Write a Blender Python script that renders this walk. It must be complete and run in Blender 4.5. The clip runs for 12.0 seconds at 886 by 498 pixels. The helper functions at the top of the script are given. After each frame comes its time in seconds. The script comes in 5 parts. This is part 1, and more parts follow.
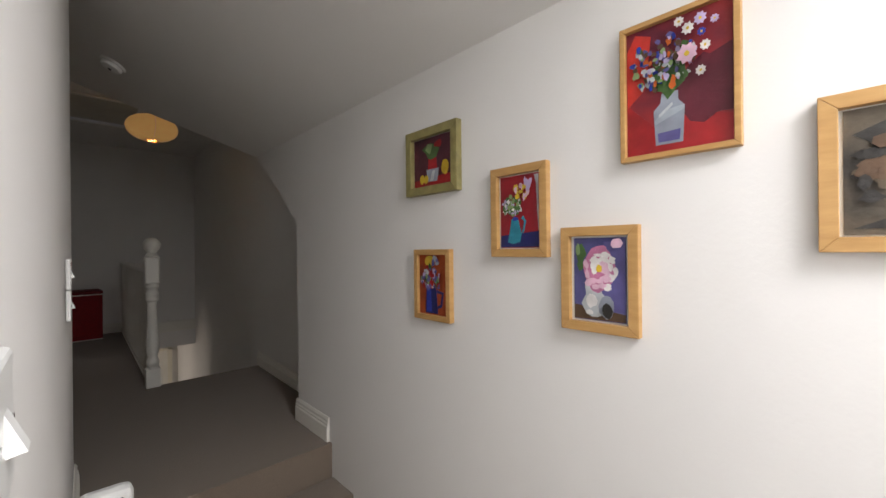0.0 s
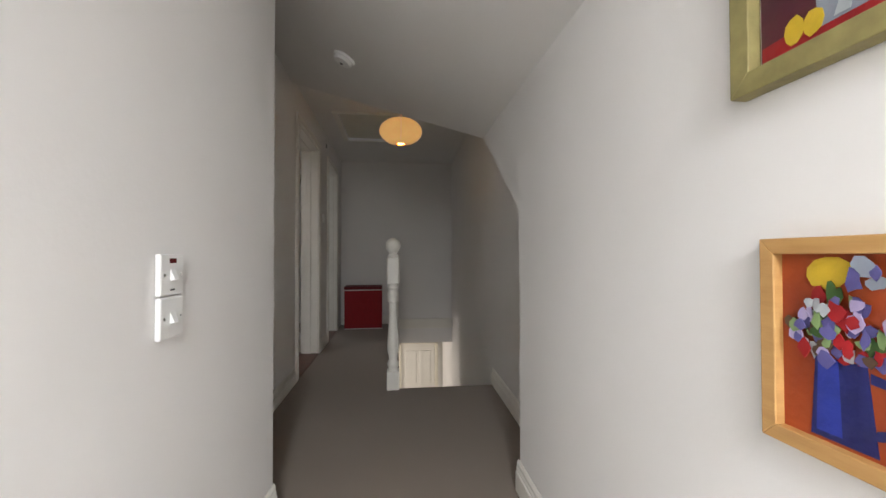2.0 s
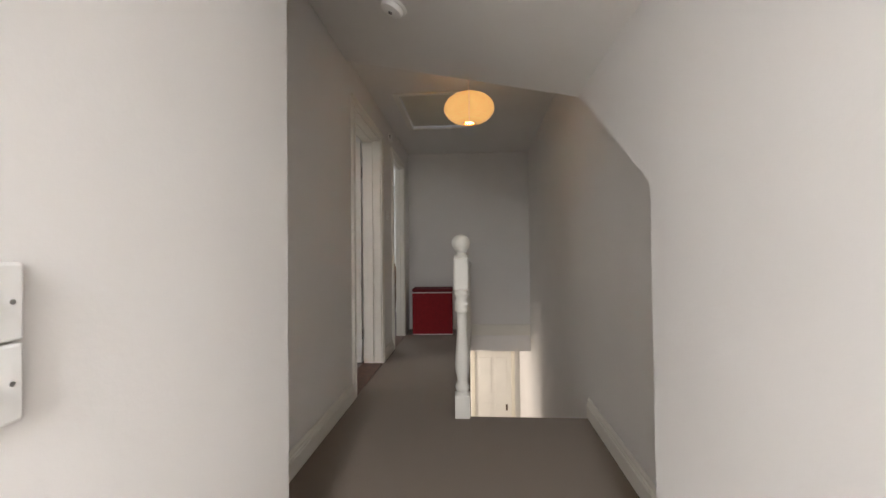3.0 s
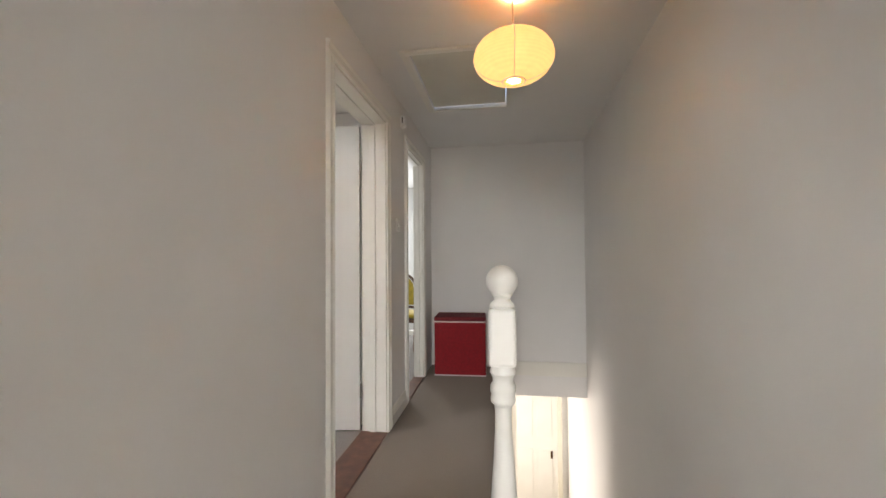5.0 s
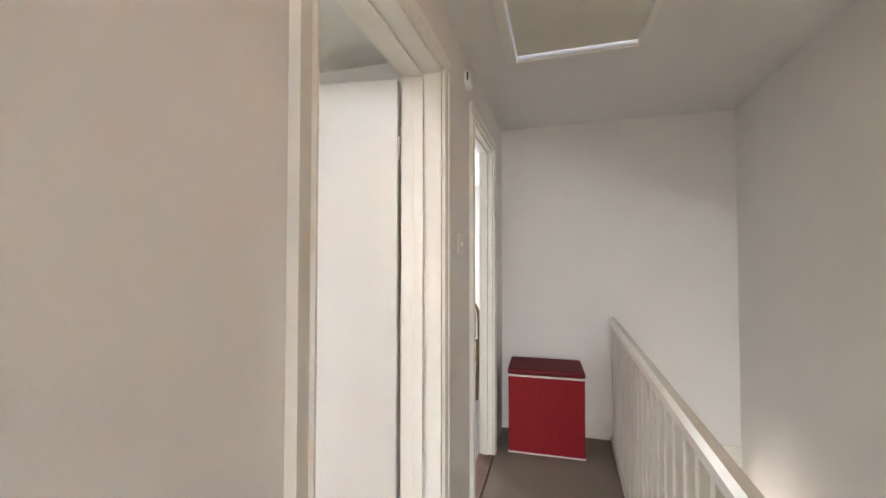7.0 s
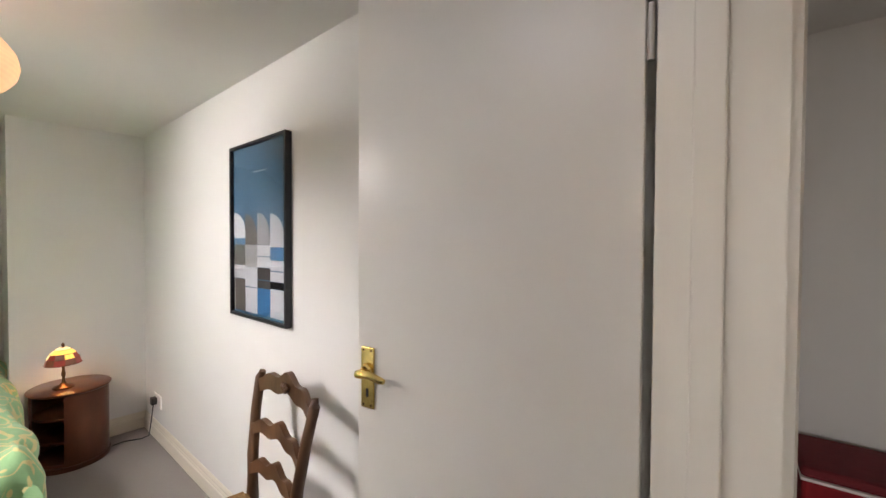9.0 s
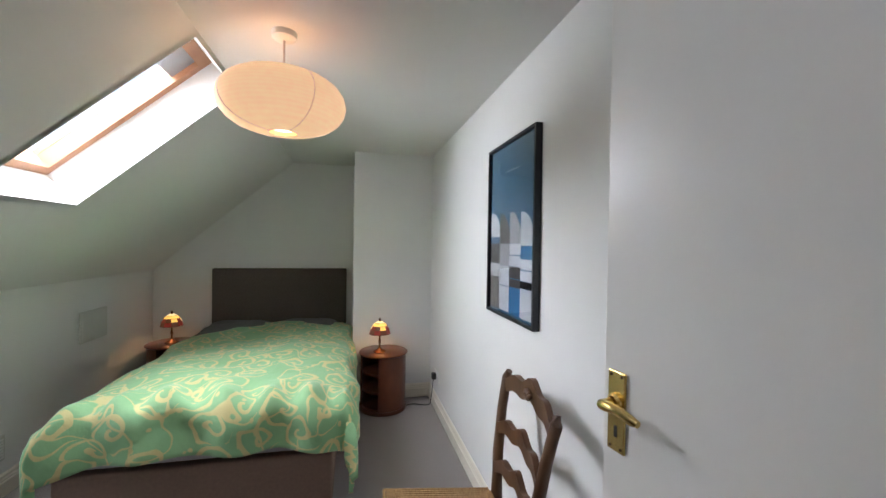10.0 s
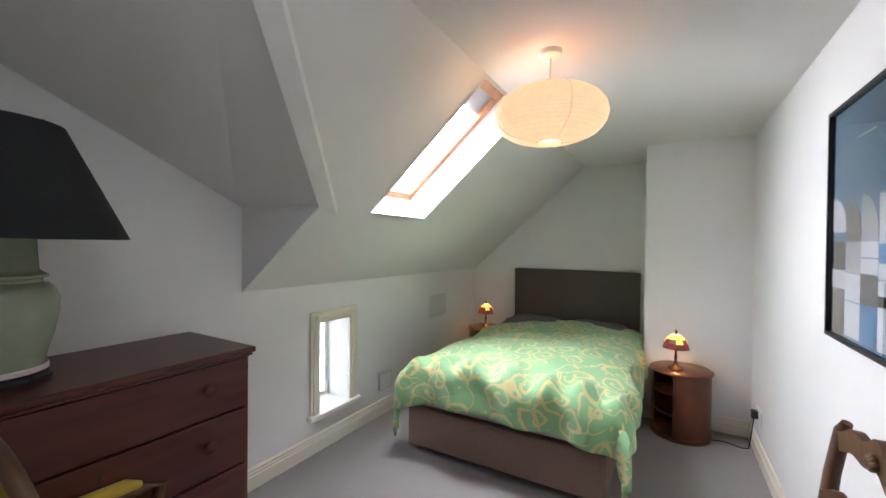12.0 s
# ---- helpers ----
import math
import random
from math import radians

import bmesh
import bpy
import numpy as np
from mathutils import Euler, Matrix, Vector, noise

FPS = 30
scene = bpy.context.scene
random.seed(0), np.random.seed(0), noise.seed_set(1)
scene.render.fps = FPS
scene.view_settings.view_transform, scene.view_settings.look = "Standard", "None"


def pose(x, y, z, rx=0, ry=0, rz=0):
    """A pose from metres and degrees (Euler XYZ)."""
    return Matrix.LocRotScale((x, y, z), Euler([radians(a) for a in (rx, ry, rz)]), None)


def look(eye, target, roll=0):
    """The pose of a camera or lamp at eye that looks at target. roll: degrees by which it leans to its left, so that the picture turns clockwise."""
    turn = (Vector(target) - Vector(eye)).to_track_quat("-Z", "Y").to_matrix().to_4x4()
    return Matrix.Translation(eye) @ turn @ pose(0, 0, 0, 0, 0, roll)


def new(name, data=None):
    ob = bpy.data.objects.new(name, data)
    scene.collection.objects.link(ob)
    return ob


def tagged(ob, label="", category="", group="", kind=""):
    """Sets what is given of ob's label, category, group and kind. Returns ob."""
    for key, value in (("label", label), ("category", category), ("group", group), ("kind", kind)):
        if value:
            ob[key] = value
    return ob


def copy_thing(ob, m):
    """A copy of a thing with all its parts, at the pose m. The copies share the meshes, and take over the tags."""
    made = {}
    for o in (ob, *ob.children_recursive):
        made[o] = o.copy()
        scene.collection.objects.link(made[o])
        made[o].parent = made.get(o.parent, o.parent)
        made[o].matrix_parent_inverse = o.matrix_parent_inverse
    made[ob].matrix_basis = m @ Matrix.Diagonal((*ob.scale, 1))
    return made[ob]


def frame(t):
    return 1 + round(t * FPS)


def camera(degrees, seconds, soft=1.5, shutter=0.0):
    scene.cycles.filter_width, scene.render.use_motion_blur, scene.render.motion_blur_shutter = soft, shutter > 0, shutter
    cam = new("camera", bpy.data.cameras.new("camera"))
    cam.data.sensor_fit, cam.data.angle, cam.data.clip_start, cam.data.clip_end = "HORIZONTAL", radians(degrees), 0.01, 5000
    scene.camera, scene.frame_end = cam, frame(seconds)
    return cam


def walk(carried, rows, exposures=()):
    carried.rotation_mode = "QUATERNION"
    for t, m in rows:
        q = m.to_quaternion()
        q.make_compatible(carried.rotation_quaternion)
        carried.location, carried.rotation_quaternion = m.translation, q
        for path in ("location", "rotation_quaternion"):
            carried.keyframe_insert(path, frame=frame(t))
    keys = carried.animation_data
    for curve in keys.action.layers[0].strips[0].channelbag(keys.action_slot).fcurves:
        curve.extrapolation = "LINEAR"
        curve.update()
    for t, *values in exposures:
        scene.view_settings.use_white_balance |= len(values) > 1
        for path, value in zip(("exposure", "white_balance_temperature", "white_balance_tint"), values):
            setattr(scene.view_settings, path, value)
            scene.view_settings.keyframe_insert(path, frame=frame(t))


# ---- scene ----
cam = camera(97.1, 12.0)
PATH = [
    (0, (-0.355, 1.172, 0.991), (1.027, 2.618, 0.991), -0.6),
    (0.5, (-0.188, 1.343, 0.974), (1.185, 2.797, 0.971), -0.6),
    (1, (-0.054, 1.515, 0.975), (1.16, 3.104, 0.98), -0.7),
    (1.5, (0.056, 1.648, 0.971), (0.716, 3.535, 1.011), -0.0),
    (2, (0.108, 1.853, 0.969), (0.345, 3.838, 1.002), -0.1),
    (2.5, (0.147, 2.092, 0.972), (0.123, 4.092, 1.004), 0.1),
    (3, (0.139, 2.367, 0.976), (0.002, 4.362, 1.004), -0.6),
    (5, (0.089, 3.39, 1.124), (-0.213, 5.367, 1.17), -0.4),
    (5.5, (0.023, 3.658, 1.207), (-0.355, 5.622, 1.248), -0.3),
    (6, (-0.044, 3.913, 1.267), (-0.504, 5.859, 1.305), -0.2),
    (6.5, (-0.118, 4.169, 1.278), (-0.655, 6.095, 1.334), 0.0),
    (8.3, (-0.588, 5.04, 1.364), (-1.315, 6.903, 1.347), 0.6),
    (8.5, (-0.625, 5.1, 1.372), (-1.479, 6.908, 1.331), 0.4),
    (9, (-0.684, 5.142, 1.388), (-1.959, 6.683, 1.349), 0.3),
    (9.5, (-0.738, 5.218, 1.383), (-2.468, 6.223, 1.352), 0.3),
    (10, (-0.796, 5.272, 1.362), (-2.744, 5.724, 1.336), 0.9),
    (10.5, (-0.854, 5.307, 1.347), (-2.853, 5.324, 1.32), 1.3),
    (11, (-0.837, 5.371, 1.332), (-2.791, 4.945, 1.315), 1.2),
    (11.5, (-0.797, 5.423, 1.337), (-2.635, 4.634, 1.317), 0.8),
    (12, (-0.754, 5.445, 1.344), (-2.486, 4.446, 1.322), 0.6),
]
walk(cam, [(t, look(e, g, r)) for t, e, g, r in PATH],
     exposures=((0, -0.6, 7000, 16), (0.5, -0.22, 7000, 16), (1.2, 0.15, 7000, 16), (2.0, 0.68, 6800, 14), (3, 1.25, 7000, 16), (5, 2.12, 6900, 14), (5.5, 2.22, 7000, 15), (6.5, 2.8, 6800, 14), (8.3, 1.8, 7300, 21), (9.0, 1.5, 7200, 18), (9.5, 1.25, 6500, 14), (10.5, 1.2, 6150, 13), (12, 1.62, 6250, 17)))


# ---------------------------------------------------------------- light
world = bpy.data.worlds.new("sky")
scene.world = world
world.use_nodes = True
sky = world.node_tree.nodes.new("ShaderNodeTexSky")
sky.sky_type, sky.sun_disc = "NISHITA", False
sky.sun_elevation, sky.sun_rotation = radians(40), radians(200)
back = world.node_tree.nodes["Background"]
back.inputs["Strength"].default_value = 0.15
world.node_tree.links.new(sky.outputs["Color"], back.inputs["Color"])


def window_light(name, eye, target, w, h, watts, colour=(0.88, 0.95, 1.0)):
    """Sky light that comes in at a window's opening."""
    lamp = bpy.data.lights.new(name, "AREA")
    lamp.shape, lamp.size, lamp.size_y, lamp.energy, lamp.color = "RECTANGLE", w, h, watts, colour
    ob = new(name, lamp)
    ob.matrix_world = look(eye, target)
    return ob


def bulb(name, at, watts, colour, radius=0.03):
    lamp = bpy.data.lights.new(name, "POINT")
    lamp.energy, lamp.color, lamp.shadow_soft_size = watts, colour, radius
    ob = new(name, lamp)
    ob.location = at
    return ob


window_light("hall_rooflight", (0.12, 0.25, 1.96), (0.18, 0.5, 0.9), 0.54, 1.0, 78)
window_light("bedroom_rooflight", (-1.05, 5.0, 2.155), (-1.2, 4.9, 1.0), 0.36, 0.36, 0.7, (0.95, 0.96, 1.0))
window_light("skylight_light", (-2.83, 4.14, 2.14), (-2.8, 4.65, 1.5), 0.46, 0.9, 19, (0.93, 0.95, 1.0))
window_light("low_window_light", (-2.65, 3.12, 0.57), (-2.65, 5.0, 0.5), 0.8, 1.0, 11, (0.8, 0.9, 1.0))
window_light("far_room_light", (-2.2, 9.3, 1.4), (-1.2, 7.2, 0.8), 0.9, 1.0, 12)
window_light("lower_hall_light", (-1.2, 8.2, -1.2), (0.8, 8.2, -1.4), 0.8, 1.3, 11, (1.0, 0.95, 0.88))
bulb("hall_bulb", (0.13, 5.13, 1.97), 9.5, (1.0, 0.64, 0.32))
bulb("bedroom_bulb", (-2.365, 5.015, 1.875), 0.25, (1.0, 0.66, 0.36))


# ---------------------------------------------------------------- materials
def mat(name, colour, rough=0.6, var=0.06, scale=6.0, bump=0.0, bscale=120.0, metal=0.0, second=None, spec=0.5, stretch=(1, 1, 1), emit=0.0, sheen=0.0):
    m = bpy.data.materials.new(name)
    m.use_nodes = True
    nt = m.node_tree
    b = nt.nodes["Principled BSDF"]
    tc = nt.nodes.new("ShaderNodeTexCoord")
    mp = nt.nodes.new("ShaderNodeMapping")
    mp.inputs["Scale"].default_value = stretch
    nt.links.new(tc.outputs["Object"], mp.inputs["Vector"])
    n = nt.nodes.new("ShaderNodeTexNoise")
    n.inputs["Scale"].default_value, n.inputs["Detail"].default_value = scale, 6
    nt.links.new(mp.outputs["Vector"], n.inputs["Vector"])
    ramp = nt.nodes.new("ShaderNodeValToRGB")
    lo = second or tuple(c * (1 - var) for c in colour)
    hi = colour if second else tuple(min(1, c * (1 + var)) for c in colour)
    ramp.color_ramp.elements[0].position, ramp.color_ramp.elements[1].position = 0.32, 0.68
    ramp.color_ramp.elements[0].color, ramp.color_ramp.elements[1].color = (*lo, 1), (*hi, 1)
    nt.links.new(n.outputs["Fac"], ramp.inputs["Fac"])
    nt.links.new(ramp.outputs["Color"], b.inputs["Base Color"])
    b.inputs["Roughness"].default_value, b.inputs["Metallic"].default_value = rough, metal
    b.inputs["Specular IOR Level"].default_value = spec
    b.inputs["Sheen Weight"].default_value = sheen
    if emit:
        nt.links.new(ramp.outputs["Color"], b.inputs["Emission Color"])
        b.inputs["Emission Strength"].default_value = emit
    if bump:
        n2 = nt.nodes.new("ShaderNodeTexNoise")
        n2.inputs["Scale"].default_value, n2.inputs["Detail"].default_value = bscale, 4
        nt.links.new(mp.outputs["Vector"], n2.inputs["Vector"])
        bp = nt.nodes.new("ShaderNodeBump")
        bp.inputs["Strength"].default_value, bp.inputs["Distance"].default_value = bump, 0.004
        nt.links.new(n2.outputs["Fac"], bp.inputs["Height"])
        nt.links.new(bp.outputs["Normal"], b.inputs["Normal"])
    return m


WALL = mat("wall_paint", (0.80, 0.785, 0.765), 0.75, 0.02, 1.6, 0.10, 90)
WALLB = mat("bedroom_paint", (0.79, 0.795, 0.775), 0.75, 0.02, 1.6, 0.10, 90)
CEIL = mat("ceiling_paint", (0.78, 0.77, 0.75), 0.85, 0.02, 1.2, 0.12, 70)
GLOSS = mat("gloss_white", (0.80, 0.78, 0.72), 0.35, 0.03, 3, 0.06, 40)
CREAM = mat("cream_gloss", (0.78, 0.74, 0.63), 0.38, 0.03, 3, 0.06, 40)
DOORP = mat("door_paint", (0.80, 0.79, 0.75), 0.32, 0.025, 2, 0.08, 60)
CARPET = mat("taupe_carpet", (0.262, 0.205, 0.158), 0.95, 0.0, 260, 0.9, 420, second=(0.185, 0.143, 0.110), spec=0.1, sheen=0.2)
CARPETB = mat("grey_carpet", (0.33, 0.30, 0.285), 0.95, 0.0, 260, 0.9, 420, second=(0.25, 0.228, 0.215), spec=0.1, sheen=0.2)
THRESH = mat("dark_wood_strip", (0.12, 0.045, 0.025), 0.4, 0.3, 18, 0.1, 60)
PLASTIC = mat("white_plastic", (0.82, 0.82, 0.80), 0.3, 0.01)
DARKP = mat("dark_plastic", (0.02, 0.018, 0.018), 0.4, 0.1)
REDIND = mat("dark_red_indicator", (0.12, 0.008, 0.01), 0.2, 0.1)
RED = mat("red_fabric", (0.25, 0.003, 0.008), 0.8, 0.12, 40, 0.35, 300)
REDDK = mat("dark_red_lid", (0.14, 0.004, 0.009), 0.75, 0.12, 40, 0.35, 300)
PIPING = mat("white_piping", (0.75, 0.68, 0.66), 0.7, 0.05)
PINE = mat("light_oak", (0.58, 0.34, 0.13), 0.45, 0.0, 9, 0.1, 60, second=(0.46, 0.25, 0.085), stretch=(1, 1, 6))
OLIVE = mat("olive_frame_paint", (0.27, 0.23, 0.09), 0.5, 0.18, 30, 0.15, 80)
BLACK = mat("black_frame", (0.012, 0.013, 0.018), 0.3, 0.1)
CARD = mat("white_mount", (0.78, 0.77, 0.72), 0.8, 0.03)
WALNUT = mat("walnut", (0.15, 0.072, 0.032), 0.42, 0.0, 14, 0.15, 90, second=(0.07, 0.030, 0.013), stretch=(1, 1, 0.25))
MAHOG = mat("mahogany", (0.105, 0.026, 0.018), 0.3, 0.0, 7, 0.06, 60, second=(0.062, 0.014, 0.010), stretch=(0.35, 1, 3), spec=0.4)
CHERRY = mat("cherry_wood", (0.14, 0.042, 0.018), 0.28, 0.0, 9, 0.05, 60, second=(0.06, 0.017, 0.008), stretch=(1, 1, 0.4))
RUSH = mat("woven_rush", (0.46, 0.29, 0.12), 0.8, 0.0, 60, 0.6, 150, second=(0.27, 0.155, 0.06), stretch=(1, 5, 1))
BRASS = mat("polished_brass", (0.74, 0.55, 0.20), 0.22, 0.06, 20, metal=1.0)
STEEL = mat("chrome", (0.7, 0.7, 0.7), 0.2, 0.04, 20, metal=1.0)
HEADB = mat("taupe_upholstery", (0.105, 0.085, 0.070), 0.9, 0.1, 70, 0.4, 350)
DIVAN = mat("brown_divan_fabric", (0.235, 0.155, 0.115), 0.85, 0.06, 60, 0.3, 350)
MATTR = mat("grey_sheet", (0.40, 0.39, 0.39), 0.85, 0.06, 12, 0.2, 40)
PILLOW = mat("grey_pillowcase", (0.17, 0.165, 0.17), 0.85, 0.08, 12, 0.2, 40)
YELLOW = mat("mustard_velvet", (0.50, 0.36, 0.020), 0.75, 0.15, 25, 0.3, 200, sheen=0.4)
CELADON = mat("celadon_glaze", (0.30, 0.345, 0.245), 0.12, 0.12, 5, 0.04, 20)
SHADEB = mat("black_lampshade", (0.011, 0.013, 0.013), 0.85, 0.15, 60, 0.2, 300)
PINEW = mat("orange_pine", (0.52, 0.27, 0.14), 0.4, 0.0, 8, 0.06, 60, second=(0.42, 0.20, 0.10), stretch=(1, 0.2, 1))
ALU = mat("grey_aluminium", (0.42, 0.43, 0.45), 0.4, 0.06, metal=0.7)
BRONZE = mat("bronze_base", (0.09, 0.045, 0.02), 0.4, 0.2, 20, metal=0.8)
LOWER = mat("lower_hall_paint", (0.82, 0.80, 0.76), 0.8, 0.02)
GREYPAINT = mat("vent_white", (0.62, 0.63, 0.58), 0.6, 0.03)


def paper_shade(name, colour, emit):
    """Lit rice paper with fine horizontal wire rings."""
    m = mat(name, colour, 0.9, 0.05, 30, 0.15, 200)
    nt = m.node_tree
    b = nt.nodes["Principled BSDF"]
    tc = nt.nodes.new("ShaderNodeTexCoord")
    w = nt.nodes.new("ShaderNodeTexWave")
    w.bands_direction, w.inputs["Scale"].default_value, w.inputs["Distortion"].default_value = "Z", 26.0, 0.5
    nt.links.new(tc.outputs["Object"], w.inputs["Vector"])
    r = nt.nodes.new("ShaderNodeMapRange")
    r.inputs["To Min"].default_value, r.inputs["To Max"].default_value = emit * 0.82, emit
    nt.links.new(w.outputs["Fac"], r.inputs["Value"])
    b.inputs["Emission Color"].default_value = (*colour, 1)
    nt.links.new(r.outputs["Result"], b.inputs["Emission Strength"])
    return m


PAPERH = paper_shade("warm_rice_paper", (1.0, 0.57, 0.20), 0.30)
PAPERB = paper_shade("pale_rice_paper", (1.0, 0.62, 0.34), 0.30)
GLOWB = mat("glowing_bulb", (1.0, 0.82, 0.45), 0.5, 0.01, emit=3.0)


def duvet_material():
    m = bpy.data.materials.new("green_scroll_duvet")
    m.use_nodes = True
    nt = m.node_tree
    L = nt.links.new
    b = nt.nodes["Principled BSDF"]
    tc = nt.nodes.new("ShaderNodeTexCoord")
    warp = nt.nodes.new("ShaderNodeTexNoise")
    warp.inputs["Scale"].default_value, warp.inputs["Detail"].default_value = 7.0, 1.0
    L(tc.outputs["UV"], warp.inputs["Vector"])
    mixv = nt.nodes.new("ShaderNodeMix")
    mixv.data_type = "VECTOR"
    mixv.inputs["Factor"].default_value = 0.11
    L(tc.outputs["UV"], mixv.inputs["A"])
    L(warp.outputs["Color"], mixv.inputs["B"])

    def band(node, out, centre, width):
        sub = nt.nodes.new("ShaderNodeMath")
        sub.operation = "SUBTRACT"
        sub.inputs[1].default_value = centre
        L(node.outputs[out], sub.inputs[0])
        ab = nt.nodes.new("ShaderNodeMath")
        ab.operation = "ABSOLUTE"
        L(sub.outputs[0], ab.inputs[0])
        mr = nt.nodes.new("ShaderNodeMapRange")
        mr.inputs["From Min"].default_value, mr.inputs["From Max"].default_value = width, width * 1.35
        mr.inputs["To Min"].default_value, mr.inputs["To Max"].default_value = 1.0, 0.0
        L(ab.outputs[0], mr.inputs["Value"])
        return mr

    def op(kind, a, b=None):
        m_ = nt.nodes.new("ShaderNodeMath")
        m_.operation = kind
        for k, v in enumerate((a, b)):
            if isinstance(v, (int, float)):
                m_.inputs[k].default_value = v
            elif v is not None:
                L(v, m_.inputs[k])
        return m_.outputs[0]

    # one curl in each cell: a spiral about the cell's own centre
    vor = nt.nodes.new("ShaderNodeTexVoronoi")
    vor.voronoi_dimensions = "2D"
    vor.inputs["Scale"].default_value, vor.inputs["Randomness"].default_value = 6.0, 0.75
    L(mixv.outputs["Result"], vor.inputs["Vector"])
    rel = nt.nodes.new("ShaderNodeVectorMath")
    rel.operation = "SUBTRACT"
    L(mixv.outputs["Result"], rel.inputs[0])
    L(vor.outputs["Position"], rel.inputs[1])
    xyz = nt.nodes.new("ShaderNodeSeparateXYZ")
    L(rel.outputs["Vector"], xyz.inputs["Vector"])
    turn_ = op("DIVIDE", op("ARCTAN2", xyz.outputs["Y"], xyz.outputs["X"]), 2 * math.pi)
    phase = op("FRACT", op("ADD", op("SUBTRACT", turn_, op("MULTIPLY", vor.outputs["Distance"], 3.1)), 4.0))
    line = op("LESS_THAN", op("ABSOLUTE", op("SUBTRACT", phase, 0.5)), 0.15)
    scroll = op("MULTIPLY", line, op("LESS_THAN", vor.outputs["Distance"], 0.50))
    noi = nt.nodes.new("ShaderNodeTexNoise")
    noi.inputs["Scale"].default_value, noi.inputs["Detail"].default_value = 6.5, 0.5
    L(mixv.outputs["Result"], noi.inputs["Vector"])
    vine = band(noi, "Fac", 0.50, 0.014)
    vor2 = nt.nodes.new("ShaderNodeTexVoronoi")
    vor2.feature = "SMOOTH_F1"
    vor2.inputs["Scale"].default_value, vor2.inputs["Smoothness"].default_value = 13.0, 0.3
    L(mixv.outputs["Result"], vor2.inputs["Vector"])
    leaf = nt.nodes.new("ShaderNodeMapRange")
    leaf.inputs["From Min"].default_value, leaf.inputs["From Max"].default_value = 0.13, 0.155
    leaf.inputs["To Min"].default_value, leaf.inputs["To Max"].default_value = 1.0, 0.0
    L(vor2.outputs["Distance"], leaf.inputs["Value"])
    mx = nt.nodes.new("ShaderNodeMath")
    mx.operation = "MAXIMUM"
    L(scroll, mx.inputs[0])
    L(vine.outputs["Result"], mx.inputs[1])
    mx2 = nt.nodes.new("ShaderNodeMath")
    mx2.operation = "MAXIMUM"
    L(mx.outputs[0], mx2.inputs[0])
    L(leaf.outputs["Result"], mx2.inputs[1])
    col = nt.nodes.new("ShaderNodeMix")
    col.data_type = "RGBA"
    col.inputs["A"].default_value = (0.27, 0.51, 0.25, 1)
    col.inputs["B"].default_value = (0.63, 0.57, 0.26, 1)
    L(mx2.outputs[0], col.inputs["Factor"])
    L(col.outputs["Result"], b.inputs["Base Color"])
    b.inputs["Roughness"].default_value, b.inputs["Sheen Weight"].default_value = 0.8, 0.2
    fine = nt.nodes.new("ShaderNodeTexNoise")
    fine.inputs["Scale"].default_value, fine.inputs["Detail"].default_value = 14, 5
    L(tc.outputs["Object"], fine.inputs["Vector"])
    bp = nt.nodes.new("ShaderNodeBump")
    bp.inputs["Strength"].default_value, bp.inputs["Distance"].default_value = 0.5, 0.02
    L(fine.outputs["Fac"], bp.inputs["Height"])
    L(bp.outputs["Normal"], b.inputs["Normal"])
    return m


DUVET = duvet_material()
GLASS = bpy.data.materials.new("window_glass")
GLASS.use_nodes = True
_g = GLASS.node_tree.nodes["Principled BSDF"]
_g.inputs["Transmission Weight"].default_value, _g.inputs["Roughness"].default_value, _g.inputs["IOR"].default_value = 1.0, 0.0, 1.45


# ---------------------------------------------------------------- mesh helpers
def thing(name, label, category, group="", at=(0, 0, 0), turn=0.0):
    ob = new(name)
    ob.matrix_world = pose(*at, 0, 0, turn)
    return tagged(ob, label, category, group)


def part(name, bm, material, parent=None, label="", smooth=False):
    me = bpy.data.meshes.new(name)
    bmesh.ops.recalc_face_normals(bm, faces=bm.faces)
    bm.to_mesh(me)
    bm.free()
    me.materials.append(material)
    if smooth:
        me.shade_smooth()
        me.set_sharp_from_angle(angle=radians(40))
    ob = new(name, me)
    if parent is not None:
        ob.parent = parent
    if label:
        ob["label"] = label
    return ob


def structure(name, bm, material, label, category, smooth=False):
    return tagged(part(name, bm, material, None, label, smooth), label, category, "", "structure")


def box(x0, y0, z0, x1, y1, z1, bev=0.0, bm=None, m=None):
    b = bmesh.new()
    bmesh.ops.create_cube(b, size=1.0)
    bmesh.ops.transform(b, matrix=Matrix.LocRotScale(((x0 + x1) / 2, (y0 + y1) / 2, (z0 + z1) / 2), None, (abs(x1 - x0), abs(y1 - y0), abs(z1 - z0))), verts=b.verts)
    if bev:
        bmesh.ops.bevel(b, geom=b.edges[:], offset=bev, segments=2, profile=0.5, affect="EDGES")
    if m is not None:
        bmesh.ops.transform(b, matrix=m, verts=b.verts)
    return merge(bm, b)


def merge(bm, b):
    if bm is None:
        return b
    me = bpy.data.meshes.new("tmp")
    b.to_mesh(me)
    b.free()
    bm.from_mesh(me)
    bpy.data.meshes.remove(me)
    return bm


